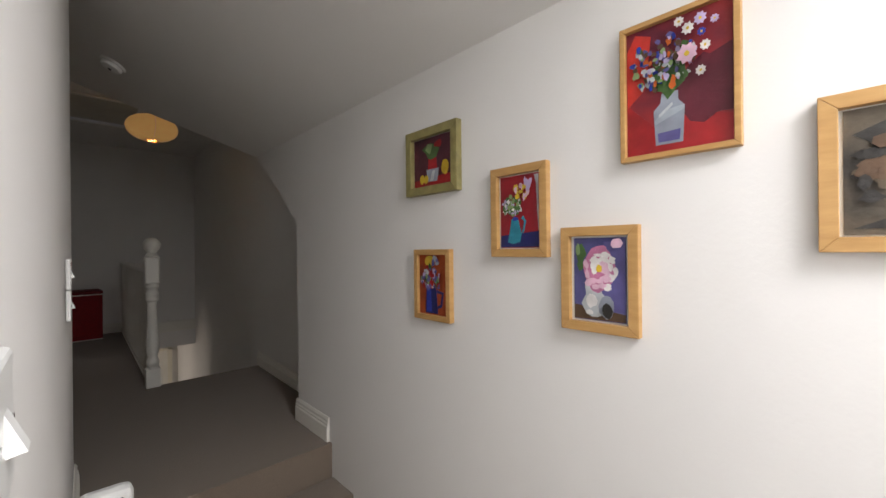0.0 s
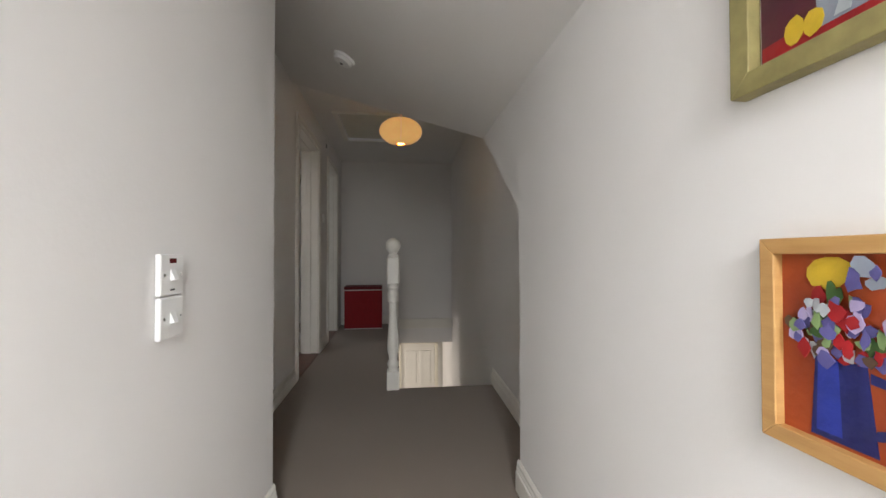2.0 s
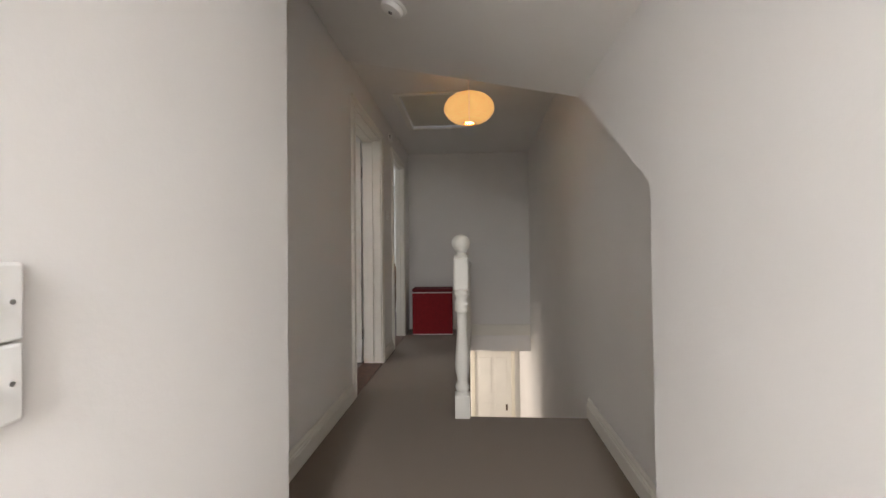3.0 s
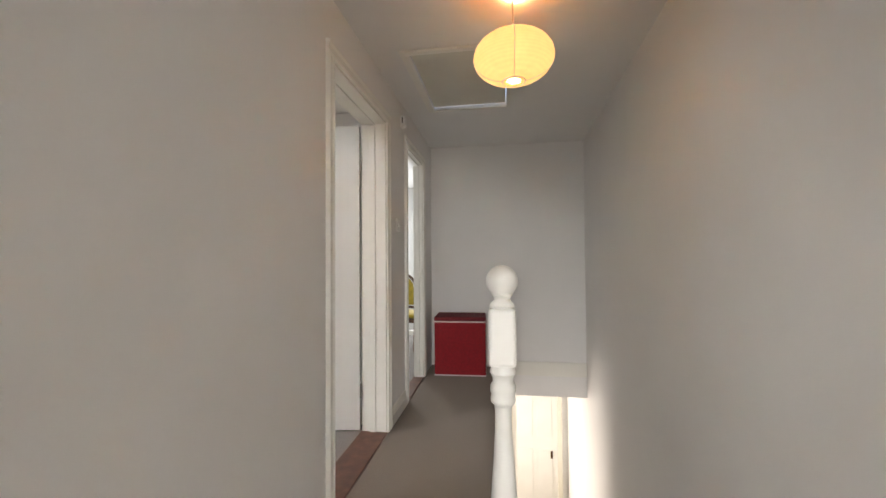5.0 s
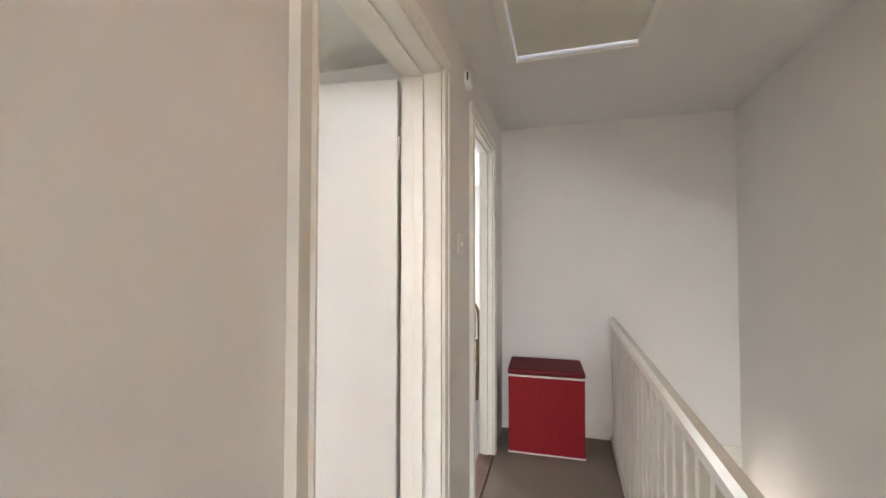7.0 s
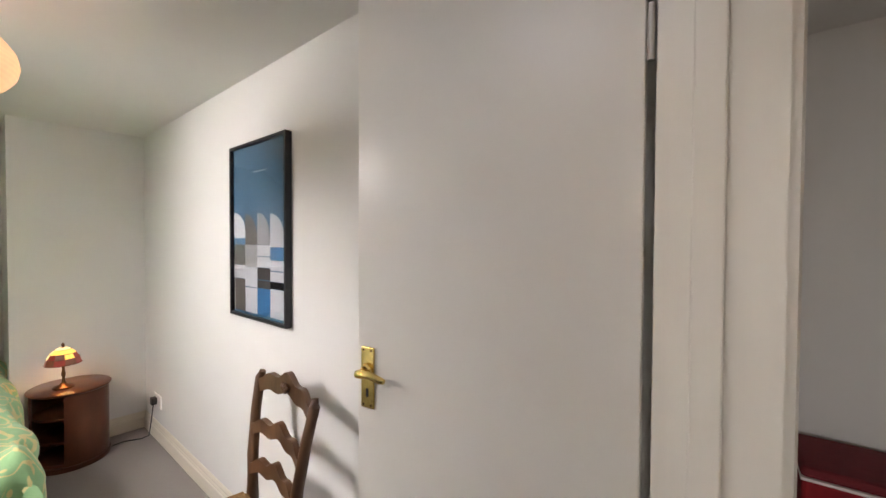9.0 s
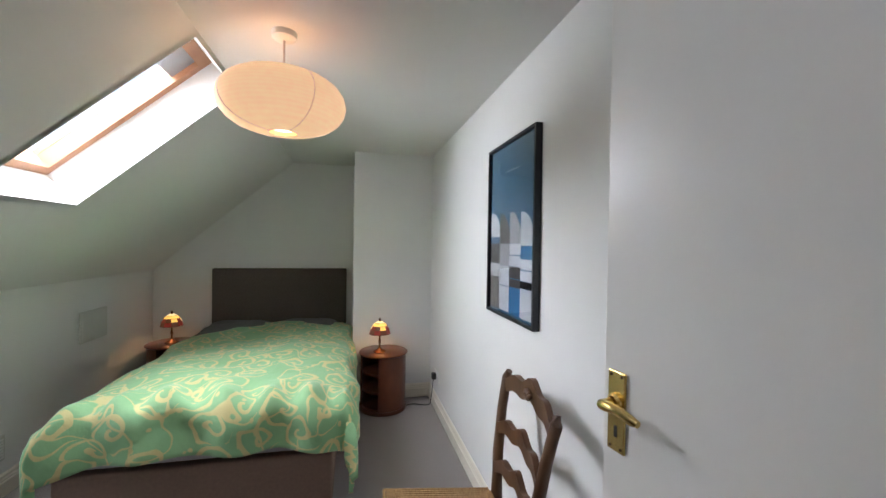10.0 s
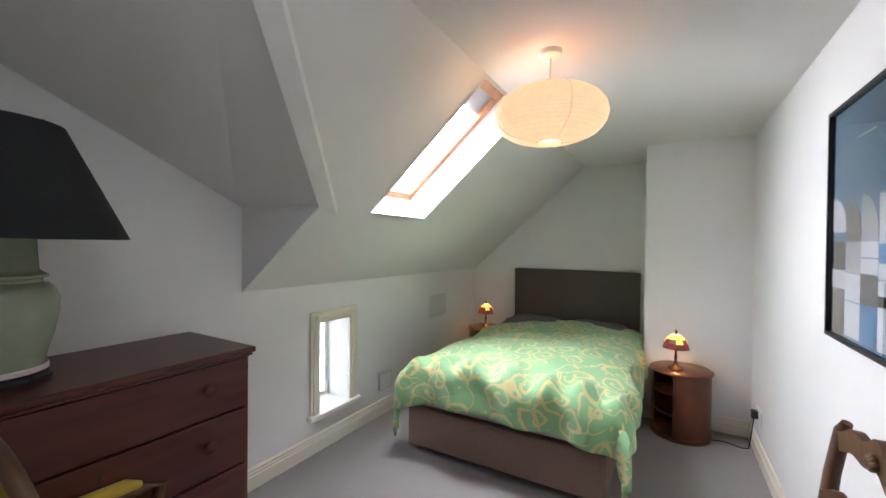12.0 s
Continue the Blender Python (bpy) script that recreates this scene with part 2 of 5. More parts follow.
def lathe(profile, n=24, bm=None, m=None, close=False):
    """Turns (radius, height) pairs about z."""
    b = bmesh.new()
    rings = []
    for r, z in profile:
        rings.append([b.verts.new((max(r, 0.0004) * math.cos(2 * math.pi * i / n), max(r, 0.0004) * math.sin(2 * math.pi * i / n), z)) for i in range(n)])
    for a, c in zip(rings, rings[1:]):
        for i in range(n):
            b.faces.new((a[i], a[(i + 1) % n], c[(i + 1) % n], c[i]))
    if close:
        b.faces.new(rings[0][::-1])
        b.faces.new(rings[-1])
    if m is not None:
        bmesh.ops.transform(b, matrix=m, verts=b.verts)
    return merge(bm, b)


def tube(points, radius, n=10, bm=None, flat=1.0):
    """A round or oval rod along points; radius is one number or one for each point."""
    b = bmesh.new()
    pts = [Vector(p) for p in points]
    rs = radius if isinstance(radius, (list, tuple)) else [radius] * len(pts)
    rings = []
    for i, p in enumerate(pts):
        d = (pts[min(i + 1, len(pts) - 1)] - pts[max(i - 1, 0)]).normalized()
        u = d.cross(Vector((0, 0, 1)))
        u = Vector((1, 0, 0)) if u.length < 0.05 else u.normalized()
        v = d.cross(u).normalized()
        rings.append([b.verts.new(p + rs[i] * (u * math.cos(2 * math.pi * k / n) + flat * v * math.sin(2 * math.pi * k / n))) for k in range(n)])
    for a, c in zip(rings, rings[1:]):
        for k in range(n):
            b.faces.new((a[k], a[(k + 1) % n], c[(k + 1) % n], c[k]))
    b.faces.new(rings[0])
    b.faces.new(rings[-1])
    return merge(bm, b)


def prism(outline, offset, bm=None, m=None, bev=0.0):
    """A flat outline (3D points in one plane) given thickness along offset."""
    b = bmesh.new()
    f = b.faces.new([b.verts.new(p) for p in outline])
    r = bmesh.ops.extrude_face_region(b, geom=[f])
    bmesh.ops.translate(b, vec=offset, verts=[v for v in r["geom"] if isinstance(v, bmesh.types.BMVert)])
    if bev:
        bmesh.ops.bevel(b, geom=b.edges[:], offset=bev, segments=2, profile=0.5, affect="EDGES")
    if m is not None:
        bmesh.ops.transform(b, matrix=m, verts=b.verts)
    return merge(bm, b)


# ---------------------------------------------------------------- structure: hall and landing
LX, INX = -0.665, -0.82      # landing's left wall, bedroom side of it
FRX = -0.745                 # far room side of the same wall, where it is thinner
EAVE_A, SLOPE_A = 1.66, 0.477
FLAT = 2.303


def roof_a(x):
    return EAVE_A + SLOPE_A * (0.615 - x)


structure("floor_landing", box(LX - 0.09, 3.03, -0.25, 0.13, 7.55, 0, bm=box(0.13, 3.03, -0.25, 0.92, 4.74, 0, 0.0)), CARPET, "taupe carpet on the upper landing", "floor")
structure("floor_step", box(-0.42, 2.82, -0.42, 0.64, 3.03, -0.172, 0.012), CARPET, "carpeted step up to the landing", "step")
structure("floor_hall", box(-0.6, -1.55, -0.45, 0.75, 2.82, -0.35), CARPET, "taupe carpet of the lower hall", "floor")

# picture wall with its raked end
outl = [(0.615, -1.55, -0.45), (0.615, 3.43, -0.45), (0.615, 3.43, 1.16), (0.615, 4.08, 1.648), (0.615, 4.08, 1.75), (0.615, -1.55, 1.75)]
structure("wall_pictures", prism(outl, (0.2, 0, 0)), WALL, "white painted wall hung with pictures", "wall")
# stair wall, slightly out of square, down to the floor below
structure("wall_stair", prism([(0.805, 3.40, -2.7), (0.95, 9.2, -2.7), (1.05, 9.2, -2.7), (0.95, 3.40, -2.7)], (0, 0, 5.1)), WALL, "white painted wall beside the stairs", "wall")
def switch_wall(y):
    return -0.348 + 0.024 * (y - 3.385)


structure("wall_switches", prism([(-0.6, -1.55, -0.45), (switch_wall(-1.55), -1.55, -0.45), (switch_wall(3.385), 3.385, -0.45), (LX, 3.385, -0.45), (LX, 3.2, -0.45), (-0.6, 3.2, -0.45)], (0, 0, 2.85)), WALL, "white painted wall with two switches", "wall")
structure("wall_hall_back", box(-0.6, -1.65, -0.45, -0.3, -1.55, 2.4, bm=box(0.5, -1.65, -0.45, 0.85, -1.55, 2.4, bm=box(-0.3, -1.65, -0.45, 0.5, -1.55, 2.4))), WALL, "white painted wall at the hall's end", "wall")

D1A, D1B, D2A, D2B, DH = 5.035, 5.868, 6.40, 7.045, 2.03
wl = box(INX, 3.4505, -0.25, LX, D1A, 2.4)
box(INX, D1B, -0.25, LX, 6.057, 2.4, bm=wl)
box(FRX, 6.057, -0.25, LX, D2A, 2.4, bm=wl)
box(FRX, D2B, -0.25, LX, 7.6, 2.4, bm=wl)
box(INX, D1A, DH, LX, D1B, 2.4, bm=wl)
box(FRX, D2A, DH, LX, D2B, 2.4, bm=wl)
structure("wall_landing", wl, WALL, "white painted landing wall with two doorways", "wall")
structure("wall_end", box(LX, 7.5, 0.06, 1.0, 7.6, 2.4), WALL, "white painted end wall of the landing", "wall")
structure("wall_bulkhead", box(0.13, 7.5, -0.285, 1.0, 7.6, 0.058), WALL, "white painted wall end above the stairs", "wall")
structure("trim_bulkhead", box(0.135, 7.482, -0.078, 0.92, 7.499, 0.062, 0.004), GLOSS, "painted board along the top of the stairs", "trim")

# ceilings: two roof slopes and the flat
ca = bmesh.new()
yv = 3.43 + (roof_a(0.615) - 1.16) / 0.75
yw = 3.43 + (roof_a(LX) - 1.16) / 0.75
up = Vector((0, 0, 0.05))


def sheet(points, bm):
    lo = [bm.verts.new(p) for p in points]
    hi = [bm.verts.new(Vector(p) + up) for p in points]
    bm.faces.new(lo)
    bm.faces.new(hi[::-1])
    for i in range(len(lo)):
        j = (i + 1) % len(lo)
        bm.faces.new((lo[i], hi[i], hi[j], lo[j]))


RX0, RX1, RY0, RY1 = -0.16, 0.40, -0.26, 0.76       # roof window over the hall
for q in ([(0.63, RY1), (0.63, yv), (LX - 0.01, yw), (LX - 0.01, RY1)], [(0.63, -1.6), (0.63, RY0), (LX - 0.01, RY0), (LX - 0.01, -1.6)], [(0.63, RY0), (0.63, RY1), (RX1, RY1), (RX1, RY0)], [(RX0, RY0), (RX0, RY1), (LX - 0.01, RY1), (LX - 0.01, RY0)]):
    sheet([(x, y, roof_a(x)) for x, y in q], ca)
structure("ceiling_slope", ca, CEIL, "white sloping ceiling over the hall", "ceiling")
cb = bmesh.new()
yf = 3.43 + (FLAT - 1.16) / 0.75
sheet([(0.95, 3.43, 1.16), (0.95, yf, FLAT), (LX - 0.01, yf, FLAT), (LX - 0.01, yw, roof_a(LX - 0.01)), (0.618, yv, roof_a(0.618)), (0.640, yv, roof_a(0.618)), (0.640, 3.43, 1.16)], cb)
bmesh.ops.translate(cb, vec=(0, 0, 0.006), verts=cb.verts)
structure("ceiling_hip", cb, CEIL, "white raked ceiling above the stairs", "ceiling")
cc = bmesh.new()
HX0, HX1, HY0, HY1 = -0.435, 0.125, 5.565, 6.42
for q in ((-0.68, yf, 1.0, HY0), (-0.68, HY1, 1.0, 7.6), (-0.68, HY0, HX0, HY1), (HX1, HY0, 1.0, HY1)):
    box(q[0], q[1], FLAT, q[2], q[3], FLAT + 0.06, bm=cc)
structure("ceiling_landing", cc, CEIL, "white flat ceiling of the landing", "ceiling")

# loft hatch
hatch = thing("loft_hatch", "white painted loft hatch panel with a trim in the ceiling", "hatch")
part("hatch_panel", box(HX0 + 0.004, HY0 + 0.004, FLAT + 0.012, HX1 - 0.004, HY1 - 0.012, FLAT + 0.03), mat("hatch_paint", (0.66, 0.64, 0.56), 0.6, 0.03), hatch)
for q in ((HX0 - 0.05, HY0 - 0.04, HX1 + 0.03, HY0), (HX0 - 0.05, HY0, HX0, HY1), (HX1, HY0, HX1 + 0.03, HY1), (HX0 - 0.05, HY1, HX1 + 0.03, HY1 + 0.03)):
    part("trim", box(q[0], q[1], FLAT - 0.016, q[2], q[3], FLAT - 0.0005, 0.004), GLOSS, hatch)


def skirting(name, p, q, n, h=0.115, base=0.0, material=GLOSS):
    """A moulded skirting board from p to q in plan; n points into the room."""
    d = (Vector((*q, 0)) - Vector((*p, 0)))
    n = Vector((*n, 0)).normalized()
    prof = [(0, 0), (0.016, 0), (0.016, h * 0.62), (0.011, h * 0.66), (0.013, h * 0.74), (0.009, h * 0.80), (0.010, h * 0.9), (0.004, h), (0, h)]
    o = [Vector((p[0], p[1], base)) + n * (a + 0.0015) + Vector((0, 0, z)) for a, z in prof]
    return structure(name, prism(o, d), material, "moulded painted skirting board", "skirting")


skirting("baseboard_landing_near", (LX, 3.405), (LX, D1A - 0.07), (1, 0))
skirting("baseboard_landing_mid", (LX, D1B + 0.07), (LX, D2A - 0.07), (1, 0))
skirting("baseboard_end", (LX, 7.5), (0.13, 7.5), (0, -1))
skirting("baseboard_stair", (0.806, 3.44), (0.838, 4.76), (-1, 0.02))
skirting("baseboard_pictures", (0.615, 3.05), (0.615, 3.44), (-1, 0), 0.125)
skirting("baseboard_switches", (switch_wall(3.03), 3.03), (switch_wall(3.385), 3.385), (1, 0), 0.125)
skirting("baseboard_return", (switch_wall(3.385), 3.385), (LX, 3.385), (0, 1), 0.115)
skirting("baseboard_hall_left", (switch_wall(-1.5), -1.5), (switch_wall(2.8), 2.80), (1, 0), 0.125, -0.35)
skirting("baseboard_hall_right", (0.615, -1.5), (0.615, 2.80), (-1, 0), 0.125, -0.35)


def doorway(name, y0, y1, label, back):
    """Lining and moulded architraves of an opening in the landing wall."""
    ob = tagged(new(name), label, "door frame", "", "structure")
    for a, b in ((y0 - 0.001, y0 + 0.022), (y1 - 0.022, y1 + 0.001)):
        part("lining", box(back - 0.004, a, 0, LX + 0.003, b, DH), GLOSS, ob)
    part("lining", box(back - 0.004, y0, DH - 0.022, LX + 0.003, y1, DH + 0.001), GLOSS, ob)
    xs = (LX + back) / 2
    for a, b in ((y0 + 0.022, y0 + 0.034), (y1 - 0.034, y1 - 0.022)):
        part("stop", box(xs - 0.03, a, 0, xs + 0.012, b, DH - 0.022, 0.003), GLOSS, ob)
    part("stop", box(xs - 0.03, y0 + 0.034, DH - 0.034, xs + 0.012, y1 - 0.034, DH - 0.022, 0.003), GLOSS, ob)
    for side, x in ((1, LX), (-1, back)):
        prof = [(-0.008, 0), (-0.008, 0.014), (0.004, 0.018), (0.012, 0.013), (0.034, 0.013), (0.042, 0.019), (0.052, 0.019), (0.058, 0.0)]
        s = 1 if side > 0 else 0.45
        for yy, sg in ((y0, -1), (y1, 1)):
            o = [(x + side * (t * s + 0.001), yy + sg * a, 0) for a, t in prof]
            part("architrave", prism(o, (0, 0, DH + 0.0)), GLOSS, ob)
        o = [(x + side * (t * s + 0.001), y0 - 0.058, DH + a) for a, t in prof]
        part("architrave", prism(o, (0, y1 - y0 + 0.116, 0)), GLOSS, ob)
    part("threshold", box(back - 0.01, y0 + 0.022, -0.002, LX + 0.012, y1 - 0.022, 0.008, 0.003), THRESH, ob, "dark stained wooden threshold strip")
    return ob


doorway("doorway_1", D1A, D1B, "white painted moulded frame of the bedroom doorway", INX)
doorway("doorway_2", D2A, D2B, "white painted moulded frame of the far doorway", FRX)
part("strike_plate", box(LX - 0.06, D2B - 0.0245, 0.95, LX - 0.04, D2B - 0.022, 1.06), BRONZE, bpy.data.objects["doorway_2"], "dark metal strike plate")

# ---------------------------------------------------------------- stairs and floor below
for i in range(12):
    structure("stair_step" if i == 0 else "stair_step.%03d" % i, box(0.13, 4.74 + i * 0.225, -2.6, 0.93, 4.74 + (i + 1) * 0.225, -0.19 * (i + 1), 0.0), CARPET, "taupe carpeted stair going down", "step")
structure("floor_below", box(-1.6, 4.5, -2.7, 1.05, 9.3, -2.6), CARPET, "carpeted floor at the foot of the stairs", "floor")
structure("wall_stair_left", box(0.05, 4.6, -2.6, 0.129, 7.2, -0.25), WALL, "white wall under the landing", "wall")
structure("wall_below_end", box(-1.6, 9.0, -2.6, 1.05, 9.1, 0.06), LOWER, "white wall at the foot of the stairs", "wall")
structure("wall_below_side", box(-1.7, 7.1, -2.6, -1.6, 9.1, 0.06), LOWER, "white wall of the lower hall", "wall")
structure("ceiling_below", box(-1.7, 7.6, -0.285, 1.05, 9.1, -0.24, bm=box(-1.7, 7.1, -0.285, 0.129, 7.6, -0.252)), CEIL, "white ceiling of the lower hall", "ceiling")
structure("wall_below_back", box(-1.7, 7.1, -2.6, 0.05, 7.2, -0.25), LOWER, "white wall of the lower hall", "wall")

ld = thing("lower_door", "white painted panelled door at the foot of the stairs", "door")
part("leaf", box(0.20, 8.955, -2.58, 0.80, 8.995, -0.62, 0.004), GLOSS, ld)
for zz in ((-1.35, -0.75), (-2.45, -1.5)):
    for xx in ((0.27, 0.47), (0.53, 0.73)):
        part("panel", box(xx[0], 8.948, zz[0], xx[1], 8.956, zz[1], 0.004), GLOSS, ld)
for q in ((0.14, 0.20, -2.6, -0.56), (0.80, 0.86, -2.6, -0.56)):
    part("frame_side", box(q[0], 8.93, q[2], q[1], 8.998, q[3], 0.004), CREAM, ld)
part("frame_head", box(0.14, 8.93, -0.62, 0.86, 8.998, -0.56, 0.004), CREAM, ld)
part("latch", box(0.705, 8.94, -1.62, 0.735, 8.956, -1.52, 0.003), BRONZE, ld, "dark metal latch")

# ---------------------------------------------------------------- balustrade
bal = thing("balustrade", "white painted banister rail with plain square spindles", "banister")
rx0, rx1 = 0.085, 0.135
ang = math.atan2(rx1 - rx0, 2.73)
part("handrail", prism([(rx0 - 0.026, 4.79, 0.835), (rx0 - 0.026, 4.79, 0.862), (rx0 - 0.014, 4.79, 0.878), (rx0 + 0.014, 4.79, 0.878), (rx0 + 0.026, 4.79, 0.862), (rx0 + 0.026, 4.79, 0.835)], (0.045, 2.71, 0.0)), GLOSS, bal)
part("base_rail", prism([(rx0 - 0.022, 4.79, 0.0), (rx0 - 0.022, 4.79, 0.03), (rx0 + 0.022, 4.79, 0.03), (rx0 + 0.022, 4.79, 0.0)], (0.045, 2.71, 0.0)), GLOSS, bal)
spm = None
for i in range(24):
    y = 4.88 + i * 0.109
    x = rx0 + 0.0165 * (y - 4.79)
    if spm is None:
        s = part("spindle", box(-0.015, -0.015, 0.0301, 0.015, 0.015, 0.8349, 0.003), GLOSS, bal)
        spm = s.data
    else:
        s = new("spindle", spm)
        s.parent = bal
    s.location = (x, y, 0)

newel = thing("newel_post", "white gloss turned newel post with a ball finial", "newel post", at=(0.085, 4.745, 0))
part("foot_block", box(-0.045, -0.045, 0, 0.045, 0.045, 0.135, 0.004), GLOSS, newel)
part("turned_shaft", lathe([(0.043, 0.135), (0.034, 0.15), (0.040, 0.165), (0.043, 0.18), (0.038, 0.195), (0.030, 0.215), (0.033, 0.24), (0.041, 0.27), (0.044, 0.31), (0.041, 0.36), (0.034, 0.45), (0.029, 0.54), (0.028, 0.60), (0.030, 0.625), (0.041, 0.635), (0.043, 0.648), (0.039, 0.66), (0.043, 0.672), (0.043, 0.69), (0.034, 0.705), (0.036, 0.72), (0.044, 0.735), (0.040, 0.752), (0.036, 0.765)], 28), GLOSS, newel, smooth=True)
part("rail_block", box(-0.046, -0.046, 0.76, 0.046, 0.046, 0.955, 0.012), GLOSS, newel)
part("ball_finial", lathe([(0.040, 0.953), (0.043, 0.960), (0.040, 0.968), (0.030, 0.976), (0.026, 0.984), (0.030, 0.990), (0.036, 0.996)] + [(0.055 * math.sin(a), 1.043 - 0.055 * math.cos(a)) for a in [0.72 + k * (math.pi - 0.72) / 12 for k in range(13)]], 28), GLOSS, newel, smooth=True)


# ---------------------------------------------------------------- bedroom structure
KY, KZ, SL, CZ = 3.49, 1.08, 0.875, 2.140
WX = -4.90                      # alcove end wall
CBX = -4.235                    # front of the chimney breast
PY = 5.967                      # poster wall


def slope(y):
    return KZ + SL * (y - KY)


YC = KY + (CZ - KZ) / SL
DX, DZ, DS = -2.018, 1.520, 0.476
DXT = -2.088                    # top of the dormer cheek


def dormer(x):
    return DZ + DS * (x - DX)


structure("floor_bedroom", box(-5.0, 3.3, -0.25, INX, 6.02, 0), CARPETB, "pale grey carpet of the bedroom", "floor")
kw = bmesh.new()
W0, W1, WZ0, WZ1 = -2.816, -2.545, 0.245, 0.828
box(-5.0, KY - 0.26, -0.25, W0, KY, 1.12, bm=kw)
box(W1, KY - 0.26, -0.25, DX, KY, 1.12, bm=kw)
box(DX, KY - 0.26, -0.25, INX + 0.05, KY, 2.4, bm=kw)
box(W0, KY - 0.26, -0.25, W1, KY, WZ0, bm=kw)
box(W0, KY - 0.26, WZ1, W1, KY, 1.12, bm=kw)
structure("wall_knee", kw, WALLB, "white painted low eaves wall", "wall")
structure("wall_headboard", box(WX - 0.1, 3.2, -0.25, WX, 6.02, 2.4), WALLB, "white painted wall behind the bed", "wall")
structure("wall_chimney_breast", box(WX, 5.285, -0.1, CBX, PY, 2.3), WALLB, "white painted chimney breast", "wall")
structure("wall_poster", box(WX, PY, -0.25, INX, PY + 0.09, 2.4), WALLB, "white painted bedroom wall", "wall")
structure("wall_bedroom_side", box(INX, 3.2, -0.25, LX - 0.0005, 3.45, 2.4), WALLB, "white painted bedroom wall", "wall")

# main slope, with the skylight's opening and the dormer's valley
S0, S1, SY0, SY1 = -3.01, -2.455, 3.99, 4.69
cs = bmesh.new()


def slope_piece(points, bm):
    sheet([(x, y, slope(y)) for x, y in points], bm)


up = Vector((0, -0.03, 0.04))
valley_x = lambda y: DX + (slope(y) - DZ) / DS
slope_piece([(WX - 0.02, KY - 0.02), (WX - 0.02, YC), (S0, YC), (S0, KY - 0.02)], cs)
slope_piece([(S0, KY - 0.02), (S0, SY0), (S1, SY0), (S1, KY - 0.02)], cs)
slope_piece([(S0, SY1), (S0, YC), (S1, YC), (S1, SY1)], cs)
yd = KY + (DZ - KZ) / SL
VX = -1.13                     # top of the dormer's valley
slope_piece([(S1, KY - 0.02), (S1, YC), (VX, YC), (DXT, yd), (DX, KY - 0.02)], cs)
structure("ceiling_bedroom_slope", cs, CEIL, "white sloping bedroom ceiling", "ceiling")
up = Vector((0, 0, 0.05))
cd = bmesh.new()
sheet([(DX, KY - 0.05, DZ), (DXT, yd, DZ), (VX, YC, CZ), (-0.71, KY - 0.05, CZ)], cd)
sheet([(VX, YC, CZ), (-0.71, YC, CZ), (-0.71, KY - 0.05, CZ)], cd)
structure("ceiling_dormer", cd, CEIL, "white dormer ceiling", "ceiling")
structure("wall_dormer_cheek", prism([(DX + 0.004, KY - 0.01, slope(KY - 0.01) - 0.002), (DX + 0.004, KY - 0.01, DZ + 0.02), (DXT + 0.004, yd + 0.02, DZ + 0.02)], (-0.03, 0, 0)), WALLB, "white painted dormer cheek", "wall")
structure("trim_valley", prism([(DXT + 0.005, yd, DZ - 0.010), (DXT - 0.108, yd, DZ - 0.034), (DXT - 0.118, yd, DZ + 0.03), (DXT, yd, DZ + 0.05)], (VX - DXT, YC - yd, CZ - DZ)), CEIL, "plastered edge of the dormer", "trim")
cf = box(-5.0, YC, CZ, -1.25, 6.02, CZ + 0.06)
for q in ((-1.25, YC, -0.85, 4.80), (-1.25, 5.20, -0.85, 6.02), (-0.85, YC, INX, 6.02)):
    box(q[0], q[1], CZ, q[2], q[3], CZ + 0.06, bm=cf)
structure("ceiling_bedroom", cf, CEIL, "white flat bedroom ceiling", "ceiling")

# skylight: deep white reveal, pine frame, pane
n = Vector((0, -SL, 1)).normalized()
sky_t = tagged(new("window_skylight"), "pine framed roof window set in a deep white reveal", "window", "", "structure")


def on_slope(x, y, d):
    return Vector((x, y, slope(y))) + n * d


def reveal(a, b, name, material, d0, d1, thick, parent):
    p0, p1, p2, p3 = on_slope(*a, d0), on_slope(*b, d0), on_slope(*b, d1), on_slope(*a, d1)
    return part(name, prism([p0, p1, p2, p3], thick), material, parent)


DEP = 0.25
sdir = Vector((0, 1, SL)).normalized()
reveal((S0 + 0.003, SY0), (S0 + 0.003, SY1), "reveal", WALLB, 0, DEP, (-0.03, 0, 0), sky_t)
reveal((S1 - 0.003, SY0), (S1 - 0.003, SY1), "reveal", WALLB, 0, DEP, (0.03, 0, 0), sky_t)
reveal((S0, SY0 + 0.003), (S1, SY0 + 0.003), "reveal", WALLB, 0, DEP, tuple(-0.03 * sdir), sky_t)
reveal((S0, SY1 - 0.003), (S1, SY1 - 0.003), "reveal", WALLB, 0, DEP, tuple(0.03 * sdir), sky_t)


def slope_bar(name, x0, x1, y0, y1, d0, d1, material, label=""):
    o = [on_slope(x0, y0, d0), on_slope(x1, y0, d0), on_slope(x1, y1, d0), on_slope(x0, y1, d0)]
    return part(name, prism(o, tuple(n * (d1 - d0))), material, sky_t, label)


